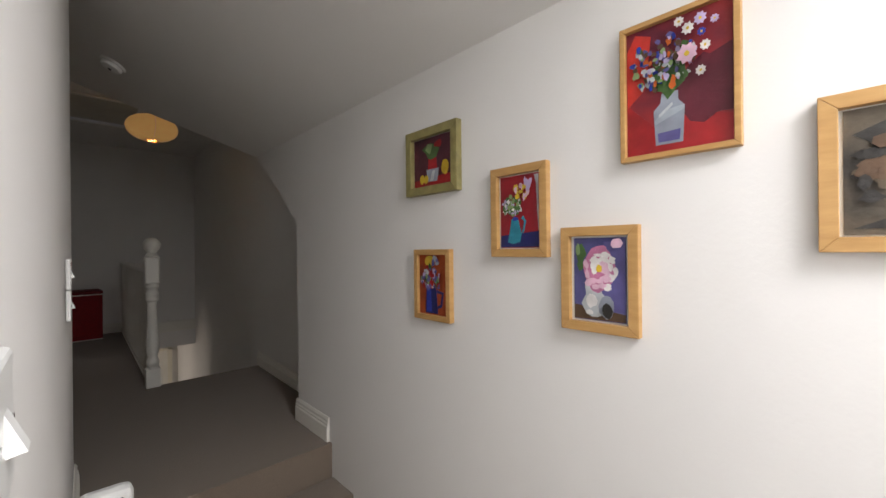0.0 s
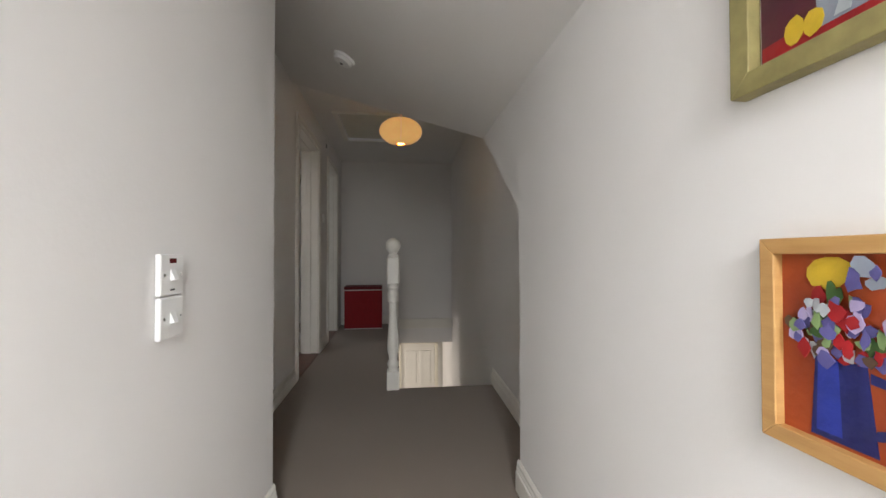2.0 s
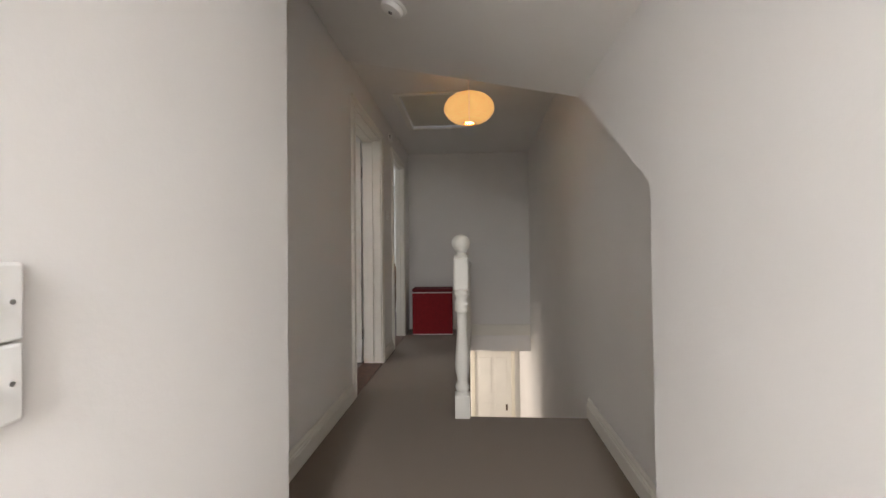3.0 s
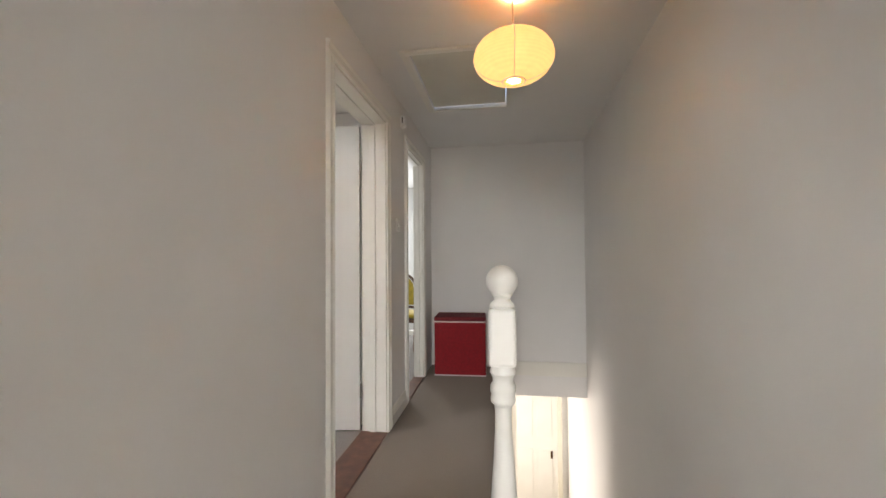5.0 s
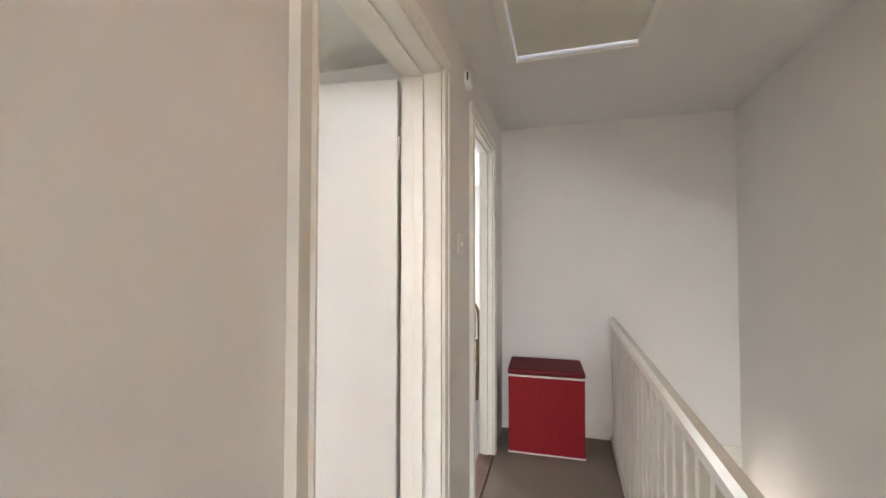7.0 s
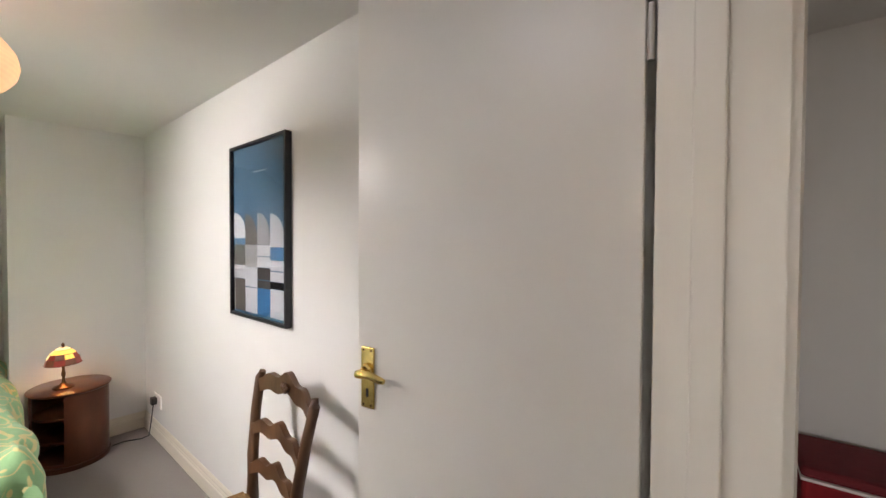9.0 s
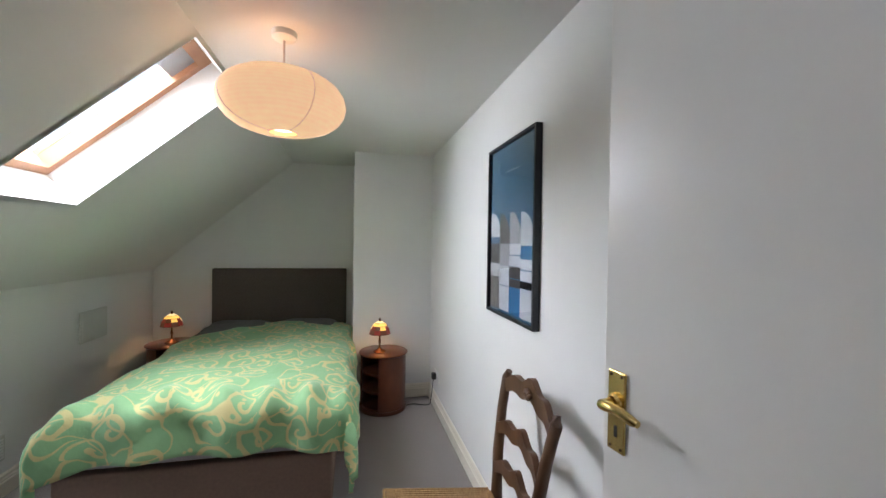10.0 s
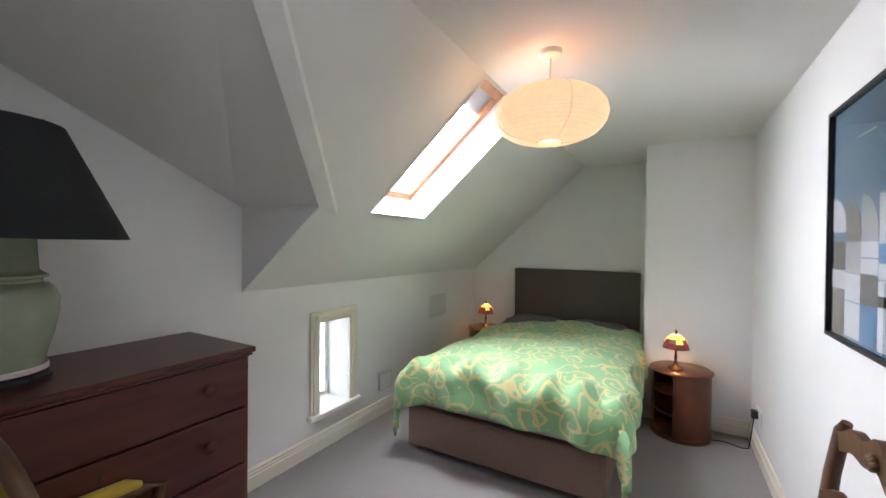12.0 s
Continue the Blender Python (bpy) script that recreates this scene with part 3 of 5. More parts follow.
f = 0.045
slope_bar("frame_side", S0 + 0.002, S0 + f, SY0 + 0.002, SY1 - 0.002, DEP - 0.07, DEP + 0.03, PINEW)
slope_bar("frame_side", S1 - f, S1 - 0.002, SY0 + 0.002, SY1 - 0.002, DEP - 0.07, DEP + 0.03, PINEW)
slope_bar("frame_bottom", S0 + f, S1 - f, SY0 + 0.002, SY0 + f * 0.8, DEP - 0.07, DEP + 0.03, PINEW)
slope_bar("frame_top", S0 + f, S1 - f, SY1 - 0.05, SY1 - 0.002, DEP - 0.07, DEP + 0.03, PINEW)
slope_bar("vent_bar", S0 + f, S1 - f, SY1 - 0.15, SY1 - 0.05, DEP - 0.045, DEP + 0.0, ALU, "grey metal ventilation bar")
pane = slope_bar("pane", S0 + f, S1 - f, SY0 + f * 0.8, SY1 - 0.15, DEP + 0.0, DEP + 0.006, GLASS)
pane.visible_shadow = False

# low eaves window
lw = tagged(new("window_low"), "small low white window with a cream frame and sill", "window", "", "structure")
fw = 0.078
for q in ((W0 - fw, W0, WZ0 - 0.045, WZ1 + fw), (W1, W1 + fw, WZ0 - 0.045, WZ1 + fw)):
    part("frame_side", box(q[0], KY + 0.001, q[2], q[1], KY + 0.017, q[3], 0.004), CREAM, lw)
    part("frame_side", box(q[0] + 0.02, KY + 0.017, q[2], q[1] - 0.02, KY + 0.024, q[3] - 0.02, 0.003), CREAM, lw)
part("frame_head", box(W0, KY + 0.001, WZ1, W1, KY + 0.017, WZ1 + fw, 0.004), CREAM, lw)
part("frame_head", box(W0 - 0.05, KY + 0.017, WZ1 + 0.02, W1 + 0.05, KY + 0.024, WZ1 + 0.05, 0.003), CREAM, lw)
part("sill", box(W0 - fw - 0.015, KY - 0.2, WZ0 - 0.028, W1 + fw + 0.015, KY + 0.045, WZ0 + 0.004, 0.005), GLOSS, lw)
for q in ((W0, W0 + 0.035, WZ0, WZ1), (W1 - 0.035, W1, WZ0, WZ1), (W0 + 0.035, W1 - 0.035, WZ0, WZ0 + 0.035), (W0 + 0.035, W1 - 0.035, WZ1 - 0.035, WZ1), (-2.695, -2.67, WZ0 + 0.035, WZ1 - 0.035)):
    part("casement", box(q[0], KY - 0.235, q[2], q[1], KY - 0.195, q[3], 0.003), GLOSS, lw)
part("gasket", box(-2.668, KY - 0.194, WZ0 + 0.04, -2.658, KY - 0.188, WZ1 - 0.04), DARKP, lw, "dark rubber seal")
part("stay", box(-2.68, KY - 0.19, WZ0 + 0.045, -2.64, KY - 0.175, WZ0 + 0.06), DARKP, lw, "dark window stay")
pn = part("pane", box(W0 + 0.035, KY - 0.22, WZ0 + 0.035, W1 - 0.035, KY - 0.214, WZ1 - 0.035), GLASS, lw)
pn.visible_shadow = False

skirting("baseboard_knee", (-4.9, KY), (INX, KY), (0, 1), 0.118, 0, CREAM)
skirting("baseboard_poster", (CBX, PY), (INX, PY), (0, -1), 0.118, 0, CREAM)
skirting("baseboard_breast", (CBX, 5.285), (CBX, PY), (1, 0), 0.118, 0, CREAM)
skirting("baseboard_alcove", (WX, KY), (WX, 5.285), (1, 0), 0.118, 0, CREAM)

# bedroom door, open
door = thing("bedroom_door", "plain white painted door standing open with brass handles", "door", at=(-0.842, 5.858, 0), turn=-180 + 8.5)
part("leaf", box(0, -0.018, 0.012, 0.624, 0.018, 2.0, 0.003), DOORP, door)
for z in (0.22, 1.68):
    part("hinge", lathe([(0.006, z), (0.006, z + 0.09)], 10, m=Matrix.Translation((-0.007, 0.018, 0)), close=True), STEEL, door)
for sgn in (1, -1):
    hd = part("handle_plate", box(0.568, sgn * 0.0185, 0.985, 0.608, sgn * 0.0235, 1.133, 0.002), BRASS, door, "polished brass backplate")
    part("lever", tube([(0.588, sgn * 0.022, 1.078), (0.588, sgn * 0.050, 1.078), (0.585, sgn * 0.058, 1.078), (0.574, sgn * 0.061, 1.080), (0.549, sgn * 0.060, 1.082), (0.522, sgn * 0.057, 1.074), (0.510, sgn * 0.056, 1.073)], [0.009, 0.008, 0.010, 0.010, 0.009, 0.0085, 0.006], 12), BRASS, hd, smooth=True)
    part("rose", lathe([(0.016, 0.0), (0.016, 0.006), (0.011, 0.010)], 16, m=Matrix.Translation((0.588, sgn * 0.0235, 1.078)) @ pose(0, 0, 0, -90 * sgn, 0, 0)), BRASS, hd, smooth=True)
    part("keyhole", box(0.5845, sgn * 0.0234, 1.012, 0.5915, sgn * 0.0242, 1.033), DARKP, hd, "dark keyhole")
    for zz in (0.993, 1.125):
        for xx in (0.576, 0.600):
            part("screw", lathe([(0.0028, 0), (0.0028, 0.001)], 8, m=Matrix.Translation((xx, sgn * 0.0235, zz)) @ pose(0, 0, 0, -90 * sgn, 0, 0), close=True), BRONZE, hd)

# far room seen through the second doorway
structure("floor_far_room", box(-3.4, 6.065, -0.25, LX - 0.0905, 9.6, 0), CARPETB, "pale carpet of the far room", "floor")
structure("wall_far_room", box(-3.4, 9.5, -0.1, 0.2, 9.6, 2.4, bm=box(-3.5, 6.0, -0.1, -3.4, 9.6, 2.4, bm=box(FRX, 7.6, -0.1, LX, 9.6, 2.4))), WALLB, "white wall of the far room", "wall")
structure("ceiling_far_room", box(-3.5, 6.065, 2.25, FRX, 9.6, 2.3), CEIL, "white ceiling of the far room", "ceiling")


# ---------------------------------------------------------------- hall things
def lantern(name, label, centre, r, h, top, paper, turn=0, power=0.72):
    """Paper lantern: ribbed oval shade, ring, cord and ceiling rose."""
    ob = thing(name, label, "pendant lamp", at=(centre[0], centre[1], 0))
    z = centre[2]
    prof = []
    k = 22
    for i in range(k + 1):
        a = -math.pi / 2 + math.pi * i / k
        rr = r * (abs(math.cos(a)) ** power)
        prof.append((max(rr, 0.052 if i in (0, k) else rr) * (1.0 if i % 2 else 0.994), z + h / 2 * math.sin(a)))
    prof[0] = (0.05, z - h / 2)
    prof[-1] = (0.05, z + h / 2)
    part("shade", lathe(prof, 48), paper, ob, "lit ribbed rice paper shade", True)
    part("ring", lathe([(0.050, z - h / 2 - 0.002), (0.054, z - h / 2), (0.050, z - h / 2 + 0.003)], 24), PIPING, ob)
    part("bulb", lathe([(0.004, z - h / 2 + 0.004), (0.03, z - h / 2 + 0.012), (0.045, z - h / 2 + 0.016)], 20), GLOWB, ob, "glowing bulb", True)
    for i in range(4):
        a = turn + i * math.pi / 2
        part("rib", tube([((rr + 0.001) * math.cos(a), (rr + 0.001) * math.sin(a), zz) for rr, zz in prof], 0.0012, 6), PIPING, ob)
    part("cord", lathe([(0.004, z + h / 2 - 0.04), (0.004, top - 0.02)], 8), PIPING, ob)
    part("ceiling_rose", lathe([(0.0, top - 0.03), (0.03, top - 0.03), (0.044, top - 0.02), (0.046, top - 0.0005)], 24), PLASTIC, ob, "", True)
    return ob


lantern("hall_lantern", "lit yellow oval paper lantern hanging over the landing", (0.145, 5.13, 2.006), 0.177, 0.210, FLAT, PAPERH, 0.0, 0.88)
lantern("bedroom_lantern", "lit cream oval paper lantern hanging from the bedroom ceiling", (-2.365, 5.015, 1.876), 0.227, 0.217, CZ, PAPERB, 0.6)

box_t = thing("laundry_box", "red fabric laundry box with white piping on the landing", "laundry box", at=(-0.332, 7.29, 0), turn=2.5)
part("body", box(-0.245, -0.17, 0.004, 0.245, 0.17, 0.512, 0.012), RED, box_t)
part("lid", box(-0.250, -0.175, 0.518, 0.250, 0.175, 0.558, 0.016), REDDK, box_t, "darker red padded lid")
part("piping", box(-0.249, -0.174, 0.506, 0.249, 0.174, 0.518, 0.004), PIPING, box_t)
part("piping", box(-0.248, -0.173, 0.0, 0.248, 0.173, 0.010, 0.004), PIPING, box_t)


def picture(name, label, y0, y1, z0, z1, fw, fmat, shapes, ground, mount=0.0, depth=0.022, x=0.615):
    """A framed painting on the picture wall: frame bars, ground and raised areas of paint. Shapes are in 0..1 across and up."""
    ob = thing(name, label, "picture", "pictures on the hall wall", at=(x, y1, z0))
    w, h = y1 - y0, z1 - z0
    # local frame: across runs towards -y
    for nm, o in (("frame_bar", [(0, 0), (w, 0), (w - fw, fw), (fw, fw)]), ("frame_bar", [(0, h), (w, h), (w - fw, h - fw), (fw, h - fw)]),
                  ("frame_bar", [(0, 0), (fw, fw), (fw, h - fw), (0, h)]), ("frame_bar", [(w, 0), (w - fw, fw), (w - fw, h - fw), (w, h)])):
        part(nm, prism([(-0.001, -u, v) for u, v in o], (-depth, 0, 0), bev=0.0015), fmat, ob)
    if mount:
        part("mount", box(-0.007, -(w - fw), fw, -0.004, -fw, h - fw), CARD, ob)
    a0, b0, aw, bh = fw + mount, fw + mount * 0.6, w - 2 * fw - 2 * mount, h - 2 * fw - 1.2 * mount
    part("canvas", box(-0.010, -(a0 + aw), b0, -0.0072 if mount else -0.003, -a0, b0 + bh), ground, ob)
    for i, (m, pts) in enumerate(shapes):
        d = -0.0102 - 0.00012 * i
        part("paint", prism([(d, -(a0 + u * aw), b0 + v * bh) for u, v in pts], (-0.0008, 0, 0)), m, ob)
    return ob


def blob(cx, cy, rx, ry, n=11, wob=0.18, seed=1):
    r = random.Random(seed)
    return [(min(0.99, max(0.01, cx + rx * (1 + wob * r.uniform(-1, 1)) * math.cos(2 * math.pi * i / n))), min(0.99, max(0.01, cy + ry * (1 + wob * r.uniform(-1, 1)) * math.sin(2 * math.pi * i / n)))) for i in range(n)]


def oil(name, c, second=None, scale=14):
    return mat(name, c, 0.45, 0.28, scale, 0.5, 60, second=second)


P = {k: oil("oil_" + k, c) for k, c in dict(crimson=(0.33, 0.012, 0.015), maroon=(0.10, 0.010, 0.022), orange=(0.50, 0.10, 0.012), plum=(0.085, 0.02, 0.035), navy=(0.014, 0.018, 0.12), blue=(0.02, 0.04, 0.30),
     teal=(0.015, 0.22, 0.30), green=(0.05, 0.12, 0.03), lightgreen=(0.20, 0.30, 0.12), white=(0.70, 0.68, 0.66), lilac=(0.42, 0.35, 0.55), pink=(0.50, 0.17, 0.30), palepink=(0.66, 0.42, 0.53), yellow=(0.62, 0.42, 0.03),
     grey=(0.25, 0.28, 0.33), palegrey=(0.45, 0.48, 0.50), brown=(0.10, 0.055, 0.03), violet=(0.10, 0.09, 0.26), black=(0.025, 0.022, 0.02), umber=(0.09, 0.065, 0.04), ochre=(0.20, 0.16, 0.08), mist=(0.33, 0.37, 0.42), scarlet=(0.50, 0.03, 0.02)).items()}
GR = {"red": oil("ground_red", (0.46, 0.03, 0.02), (0.12, 0.012, 0.028), 5), "crimson": oil("ground_crimson", (0.34, 0.012, 0.02), (0.22, 0.008, 0.015), 8), "plum": oil("ground_plum", (0.13, 0.022, 0.03), (0.05, 0.012, 0.022), 6),
      "orange": oil("ground_orange", (0.42, 0.075, 0.012), (0.25, 0.035, 0.01), 8), "violet": oil("ground_violet", (0.16, 0.16, 0.33), (0.035, 0.035, 0.16), 4), "umber": oil("ground_umber", (0.15, 0.115, 0.075), (0.03, 0.025, 0.02), 9)}


def posy(cx, cy, rx, ry, count, cols, size, seed):
    r = random.Random(seed)
    out = []
    for i in range(count):
        a, q = r.uniform(0, 2 * math.pi), math.sqrt(r.random())
        out.append((P[r.choice(cols)], blob(cx + rx * q * math.cos(a), cy + ry * q * math.sin(a), size * r.uniform(0.5, 1.3), size * r.uniform(0.5, 1.2), 9, 0.35, seed * 100 + i)))
    return out


def daisy(cx, cy, r, petal, seed, asp=1.0):
    out = [(P[petal], [(cx + r * (1.0 if i % 2 else 0.72) * math.cos(math.pi * i / 8), cy + asp * r * (1.0 if i % 2 else 0.72) * math.sin(math.pi * i / 8)) for i in range(16)])]
    return out + [(P["yellow"], blob(cx, cy, r * 0.26, r * 0.26 * asp, 8, 0.2, seed))]


red_shapes = [(P["crimson"], [(0.01, 0.01), (0.99, 0.01), (0.99, 0.2), (0.6, 0.26), (0.3, 0.2), (0.01, 0.42)]), (P["maroon"], blob(0.75, 0.42, 0.24, 0.24, 12, 0.1, 3)), (P["maroon"], [(0.62, 0.24), (0.99, 0.22), (0.99, 0.7), (0.7, 0.62)]),
              (P["grey"], [(0.30, 0.06), (0.56, 0.06), (0.58, 0.33), (0.52, 0.38), (0.52, 0.45), (0.36, 0.45), (0.35, 0.38), (0.28, 0.33)]), (P["mist"], [(0.30, 0.22), (0.57, 0.30), (0.575, 0.335), (0.37, 0.32), (0.29, 0.25)]), (P["palegrey"], [(0.34, 0.27), (0.47, 0.35), (0.46, 0.37), (0.33, 0.29)]), (P["scarlet"], [(0.01, 0.40), (0.20, 0.52), (0.26, 0.92), (0.10, 0.97), (0.01, 0.85)]), (P["violet"], [(0.33, 0.08), (0.53, 0.08), (0.54, 0.16), (0.32, 0.15)]),
              (P["green"], blob(0.42, 0.56, 0.16, 0.13, 12, 0.3, 5)), (P["crimson"], blob(0.2, 0.07, 0.08, 0.05, 9, 0.2, 6))]
red_shapes += posy(0.38, 0.68, 0.30, 0.22, 120, ["green", "lilac", "orange", "lightgreen", "violet", "brown", "palegrey", "blue"], 0.026, 11)
for i, (a, b, r, c) in enumerate([(0.62, 0.68, 0.10, "palepink"), (0.63, 0.86, 0.06, "white"), (0.55, 0.93, 0.05, "white"), (0.78, 0.70, 0.05, "white"), (0.74, 0.53, 0.05, "white"), (0.74, 0.90, 0.06, "lilac"), (0.86, 0.86, 0.04, "lilac"), (0.75, 0.8, 0.04, "blue")]):
    red_shapes += daisy(a, b, r, c, 40 + i, 0.8)
picture("picture", "large red flower still life in a thin oak frame", 1.319, 1.551, 1.189, 1.503, 0.012, PINE, red_shapes, GR["red"])
teal_shapes = [(P["navy"], [(0.01, 0.01), (0.99, 0.01), (0.99, 0.22), (0.01, 0.17)]), (P["teal"], [(0.20, 0.08), (0.34, 0.05), (0.52, 0.08), (0.56, 0.18), (0.47, 0.40), (0.30, 0.40)]), (P["blue"], blob(0.4, 0.40, 0.08, 0.03, 9, 0.1, 7)),
               (P["teal"], [(0.55, 0.40), (0.60, 0.44), (0.68, 0.36), (0.62, 0.22), (0.55, 0.18), (0.60, 0.26), (0.63, 0.36)]), (P["palegrey"], [(0.88, 0.98), (0.985, 0.98), (0.985, 0.2), (0.95, 0.5), (0.93, 0.85)]), (P["green"], blob(0.36, 0.52, 0.16, 0.08, 10, 0.3, 8))]
teal_shapes += posy(0.34, 0.58, 0.26, 0.14, 60, ["lilac", "white", "lightgreen", "green", "palegrey"], 0.032, 12) + posy(0.6, 0.76, 0.2, 0.1, 22, ["yellow", "yellow", "palepink"], 0.042, 13) + posy(0.78, 0.86, 0.1, 0.06, 6, ["lilac"], 0.05, 14)
picture("picture", "teal jug of flowers painted on red, oak frame", 1.751, 1.948, 0.965, 1.234, 0.024, PINE, teal_shapes, GR["crimson"], 0.006)
rose_shapes = [(P["brown"], [(0.01, 0.01), (0.99, 0.01), (0.99, 0.1), (0.5, 0.15), (0.01, 0.18)]), (P["violet"], [(0.5, 0.12), (0.99, 0.12), (0.99, 0.95), (0.6, 0.95)]), (P["palegrey"], blob(0.42, 0.2, 0.25, 0.16, 14, 0.06, 20)), (P["palegrey"], [(0.25, 0.3), (0.58, 0.3), (0.52, 0.42), (0.22, 0.46)]),
               (P["grey"], blob(0.64, 0.17, 0.15, 0.14, 12, 0.1, 21)), (P["white"], blob(0.36, 0.24, 0.1, 0.09, 10, 0.2, 22)), (P["green"], blob(0.13, 0.8, 0.10, 0.15, 10, 0.35, 23)), (P["pink"], blob(0.52, 0.62, 0.30, 0.27, 15, 0.14, 24))]
for k in range(34, 0, -1):
    a = k * 2.4
    q = 0.055 + 0.0072 * k
    tone = ("palepink", "white", "pink", "palepink", "white")[k % 5]
    rose_shapes.append((P[tone], blob(0.52 + q * math.cos(a), 0.62 + q * 0.9 * math.sin(a), 0.045 + 0.045 * abs(math.sin(a)), 0.022 + 0.032 * abs(math.cos(a)), 9, 0.35, 60 + k)))
rose_shapes += [(P["lightgreen"], blob(0.10, 0.86, 0.05, 0.07, 9, 0.35, 96)), (P["green"], blob(0.16, 0.66, 0.07, 0.07, 9, 0.4, 97)), (P["white"], blob(0.33, 0.10, 0.08, 0.03, 8, 0.3, 98)), (P["black"], blob(0.68, 0.13, 0.10, 0.09, 10, 0.25, 99))]
rose_shapes += [(P["yellow"], blob(0.52, 0.63, 0.06, 0.045, 9, 0.3, 25)), (P["palepink"], blob(0.86, 0.93, 0.10, 0.065, 11, 0.2, 26))]
picture("picture", "pink rose in a white jug, oak framed painting", 1.513, 1.710, 0.778, 1.044, 0.024, PINE, rose_shapes, GR["violet"], 0.008)
green_shapes = [(P["crimson"], [(0.01, 0.01), (0.99, 0.01), (0.99, 0.2), (0.01, 0.14)]), (P["plum"], [(0.5, 0.35), (0.99, 0.35), (0.99, 0.99), (0.5, 0.99)]), (P["grey"], [(0.36, 0.08), (0.62, 0.08), (0.66, 0.34), (0.34, 0.34)]), (P["crimson"], [(0.38, 0.34), (0.62, 0.34), (0.60, 0.58), (0.40, 0.58)]),
                (P["green"], blob(0.48, 0.72, 0.2, 0.15, 11, 0.35, 30)), (P["lightgreen"], blob(0.42, 0.78, 0.1, 0.1, 9, 0.35, 31)), (P["crimson"], blob(0.66, 0.82, 0.1, 0.08, 9, 0.3, 32)), (P["yellow"], blob(0.22, 0.15, 0.06, 0.10, 10, 0.1, 33)), (P["yellow"], blob(0.33, 0.14, 0.06, 0.09, 10, 0.1, 34)), (P["yellow"], blob(0.82, 0.32, 0.09, 0.15, 12, 0.1, 35)), (P["palegrey"], [(0.44, 0.1), (0.52, 0.1), (0.56, 0.3), (0.5, 0.3)])]
picture("picture", "small still life with lemons in an olive painted frame", 2.089, 2.363, 1.191, 1.433, 0.030, OLIVE, green_shapes, GR["plum"], 0.004, 0.026)
blue_shapes = [(P["navy"], [(0.22, 0.02), (0.66, 0.02), (0.60, 0.45), (0.26, 0.45)]), (P["blue"], [(0.26, 0.05), (0.44, 0.05), (0.42, 0.44), (0.28, 0.44)]), (P["navy"], [(0.62, 0.42), (0.86, 0.38), (0.80, 0.14), (0.64, 0.1), (0.65, 0.15), (0.75, 0.18), (0.80, 0.35), (0.62, 0.37)]), (P["yellow"], blob(0.36, 0.9, 0.16, 0.08, 11, 0.2, 36))]
blue_shapes += posy(0.45, 0.62, 0.36, 0.18, 76, ["green", "lilac", "crimson", "violet", "lightgreen", "palegrey", "brown"], 0.045, 15) + posy(0.65, 0.9, 0.12, 0.06, 5, ["grey", "violet"], 0.06, 16)
picture("picture", "small painting of a blue jug, oak frame", 2.133, 2.325, 0.732, 0.990, 0.020, PINE, blue_shapes, GR["orange"], 0.0)
dark_shapes = [(P["black"], blob(0.45, 0.72, 0.36, 0.2, 14, 0.25, 50)), (P["black"], [(0.05, 0.05), (0.9, 0.05), (0.8, 0.2), (0.3, 0.16)])]
dark_shapes += posy(0.5, 0.5, 0.42, 0.42, 60, ["black", "brown", "umber", "black"], 0.07, 52) + posy(0.55, 0.55, 0.2, 0.25, 10, ["ochre", "umber"], 0.04, 53)
picture("picture", "dark charcoal abstract picture in a wide oak frame", 0.925, 1.213, 0.978, 1.248, 0.026, PINE, dark_shapes, GR["umber"], 0.005)


# switches on the hall wall: two stacked plates
def switch_plate(name, label, at, turn, w=0.086, h=0.086, neon=False, rocker=True):
    ob = thing(name, label, "switch", at=at, turn=turn)   # faces local -y
    part("plate", box(-w / 2, -0.012, -h / 2, w / 2, -0.0006, h / 2, 0.004), PLASTIC, ob)
    if rocker:
        part("rocker", prism([(-0.008, -0.0115, -0.012), (-0.008, -0.0115, 0.014), (-0.008, -0.021, -0.010)], (0.016, 0, 0)), PLASTIC, ob)
    if neon:
        part("neon_window", box(-0.012, -0.0135, 0.024, 0.012, -0.0118, 0.034, 0.0005), REDIND, ob, "dark red neon indicator")
        part("lettering", box(-0.008, -0.0126, -0.032, 0.008, -0.0119, -0.029), DARKP, ob)
    for sx in (-0.030, 0.030):
        part("screw", lathe([(0.003, 0), (0.003, 0.0012)], 8, m=Matrix.Translation((sx, -0.0119, 0.0)) @ pose(0, 0, 0, 90, 0, 0), close=True), STEEL, ob)
    return ob


switch_plate("fused_switch", "white plastic switch with red neon on the hall wall", (switch_wall(2.725), 2.725, 0.930), 90, neon=True)
switch_plate("light_switch", "white plastic single light switch below another", (switch_wall(2.725), 2.725, 0.842), 90)
switch_plate("light_switch", "white plastic light switch near the hall's end", (switch_wall(1.50), 1.50, 0.89), 90)
switch_plate("landing_switch", "white plastic light switch between the two doorways", (LX, 6.135, 1.363), 90)

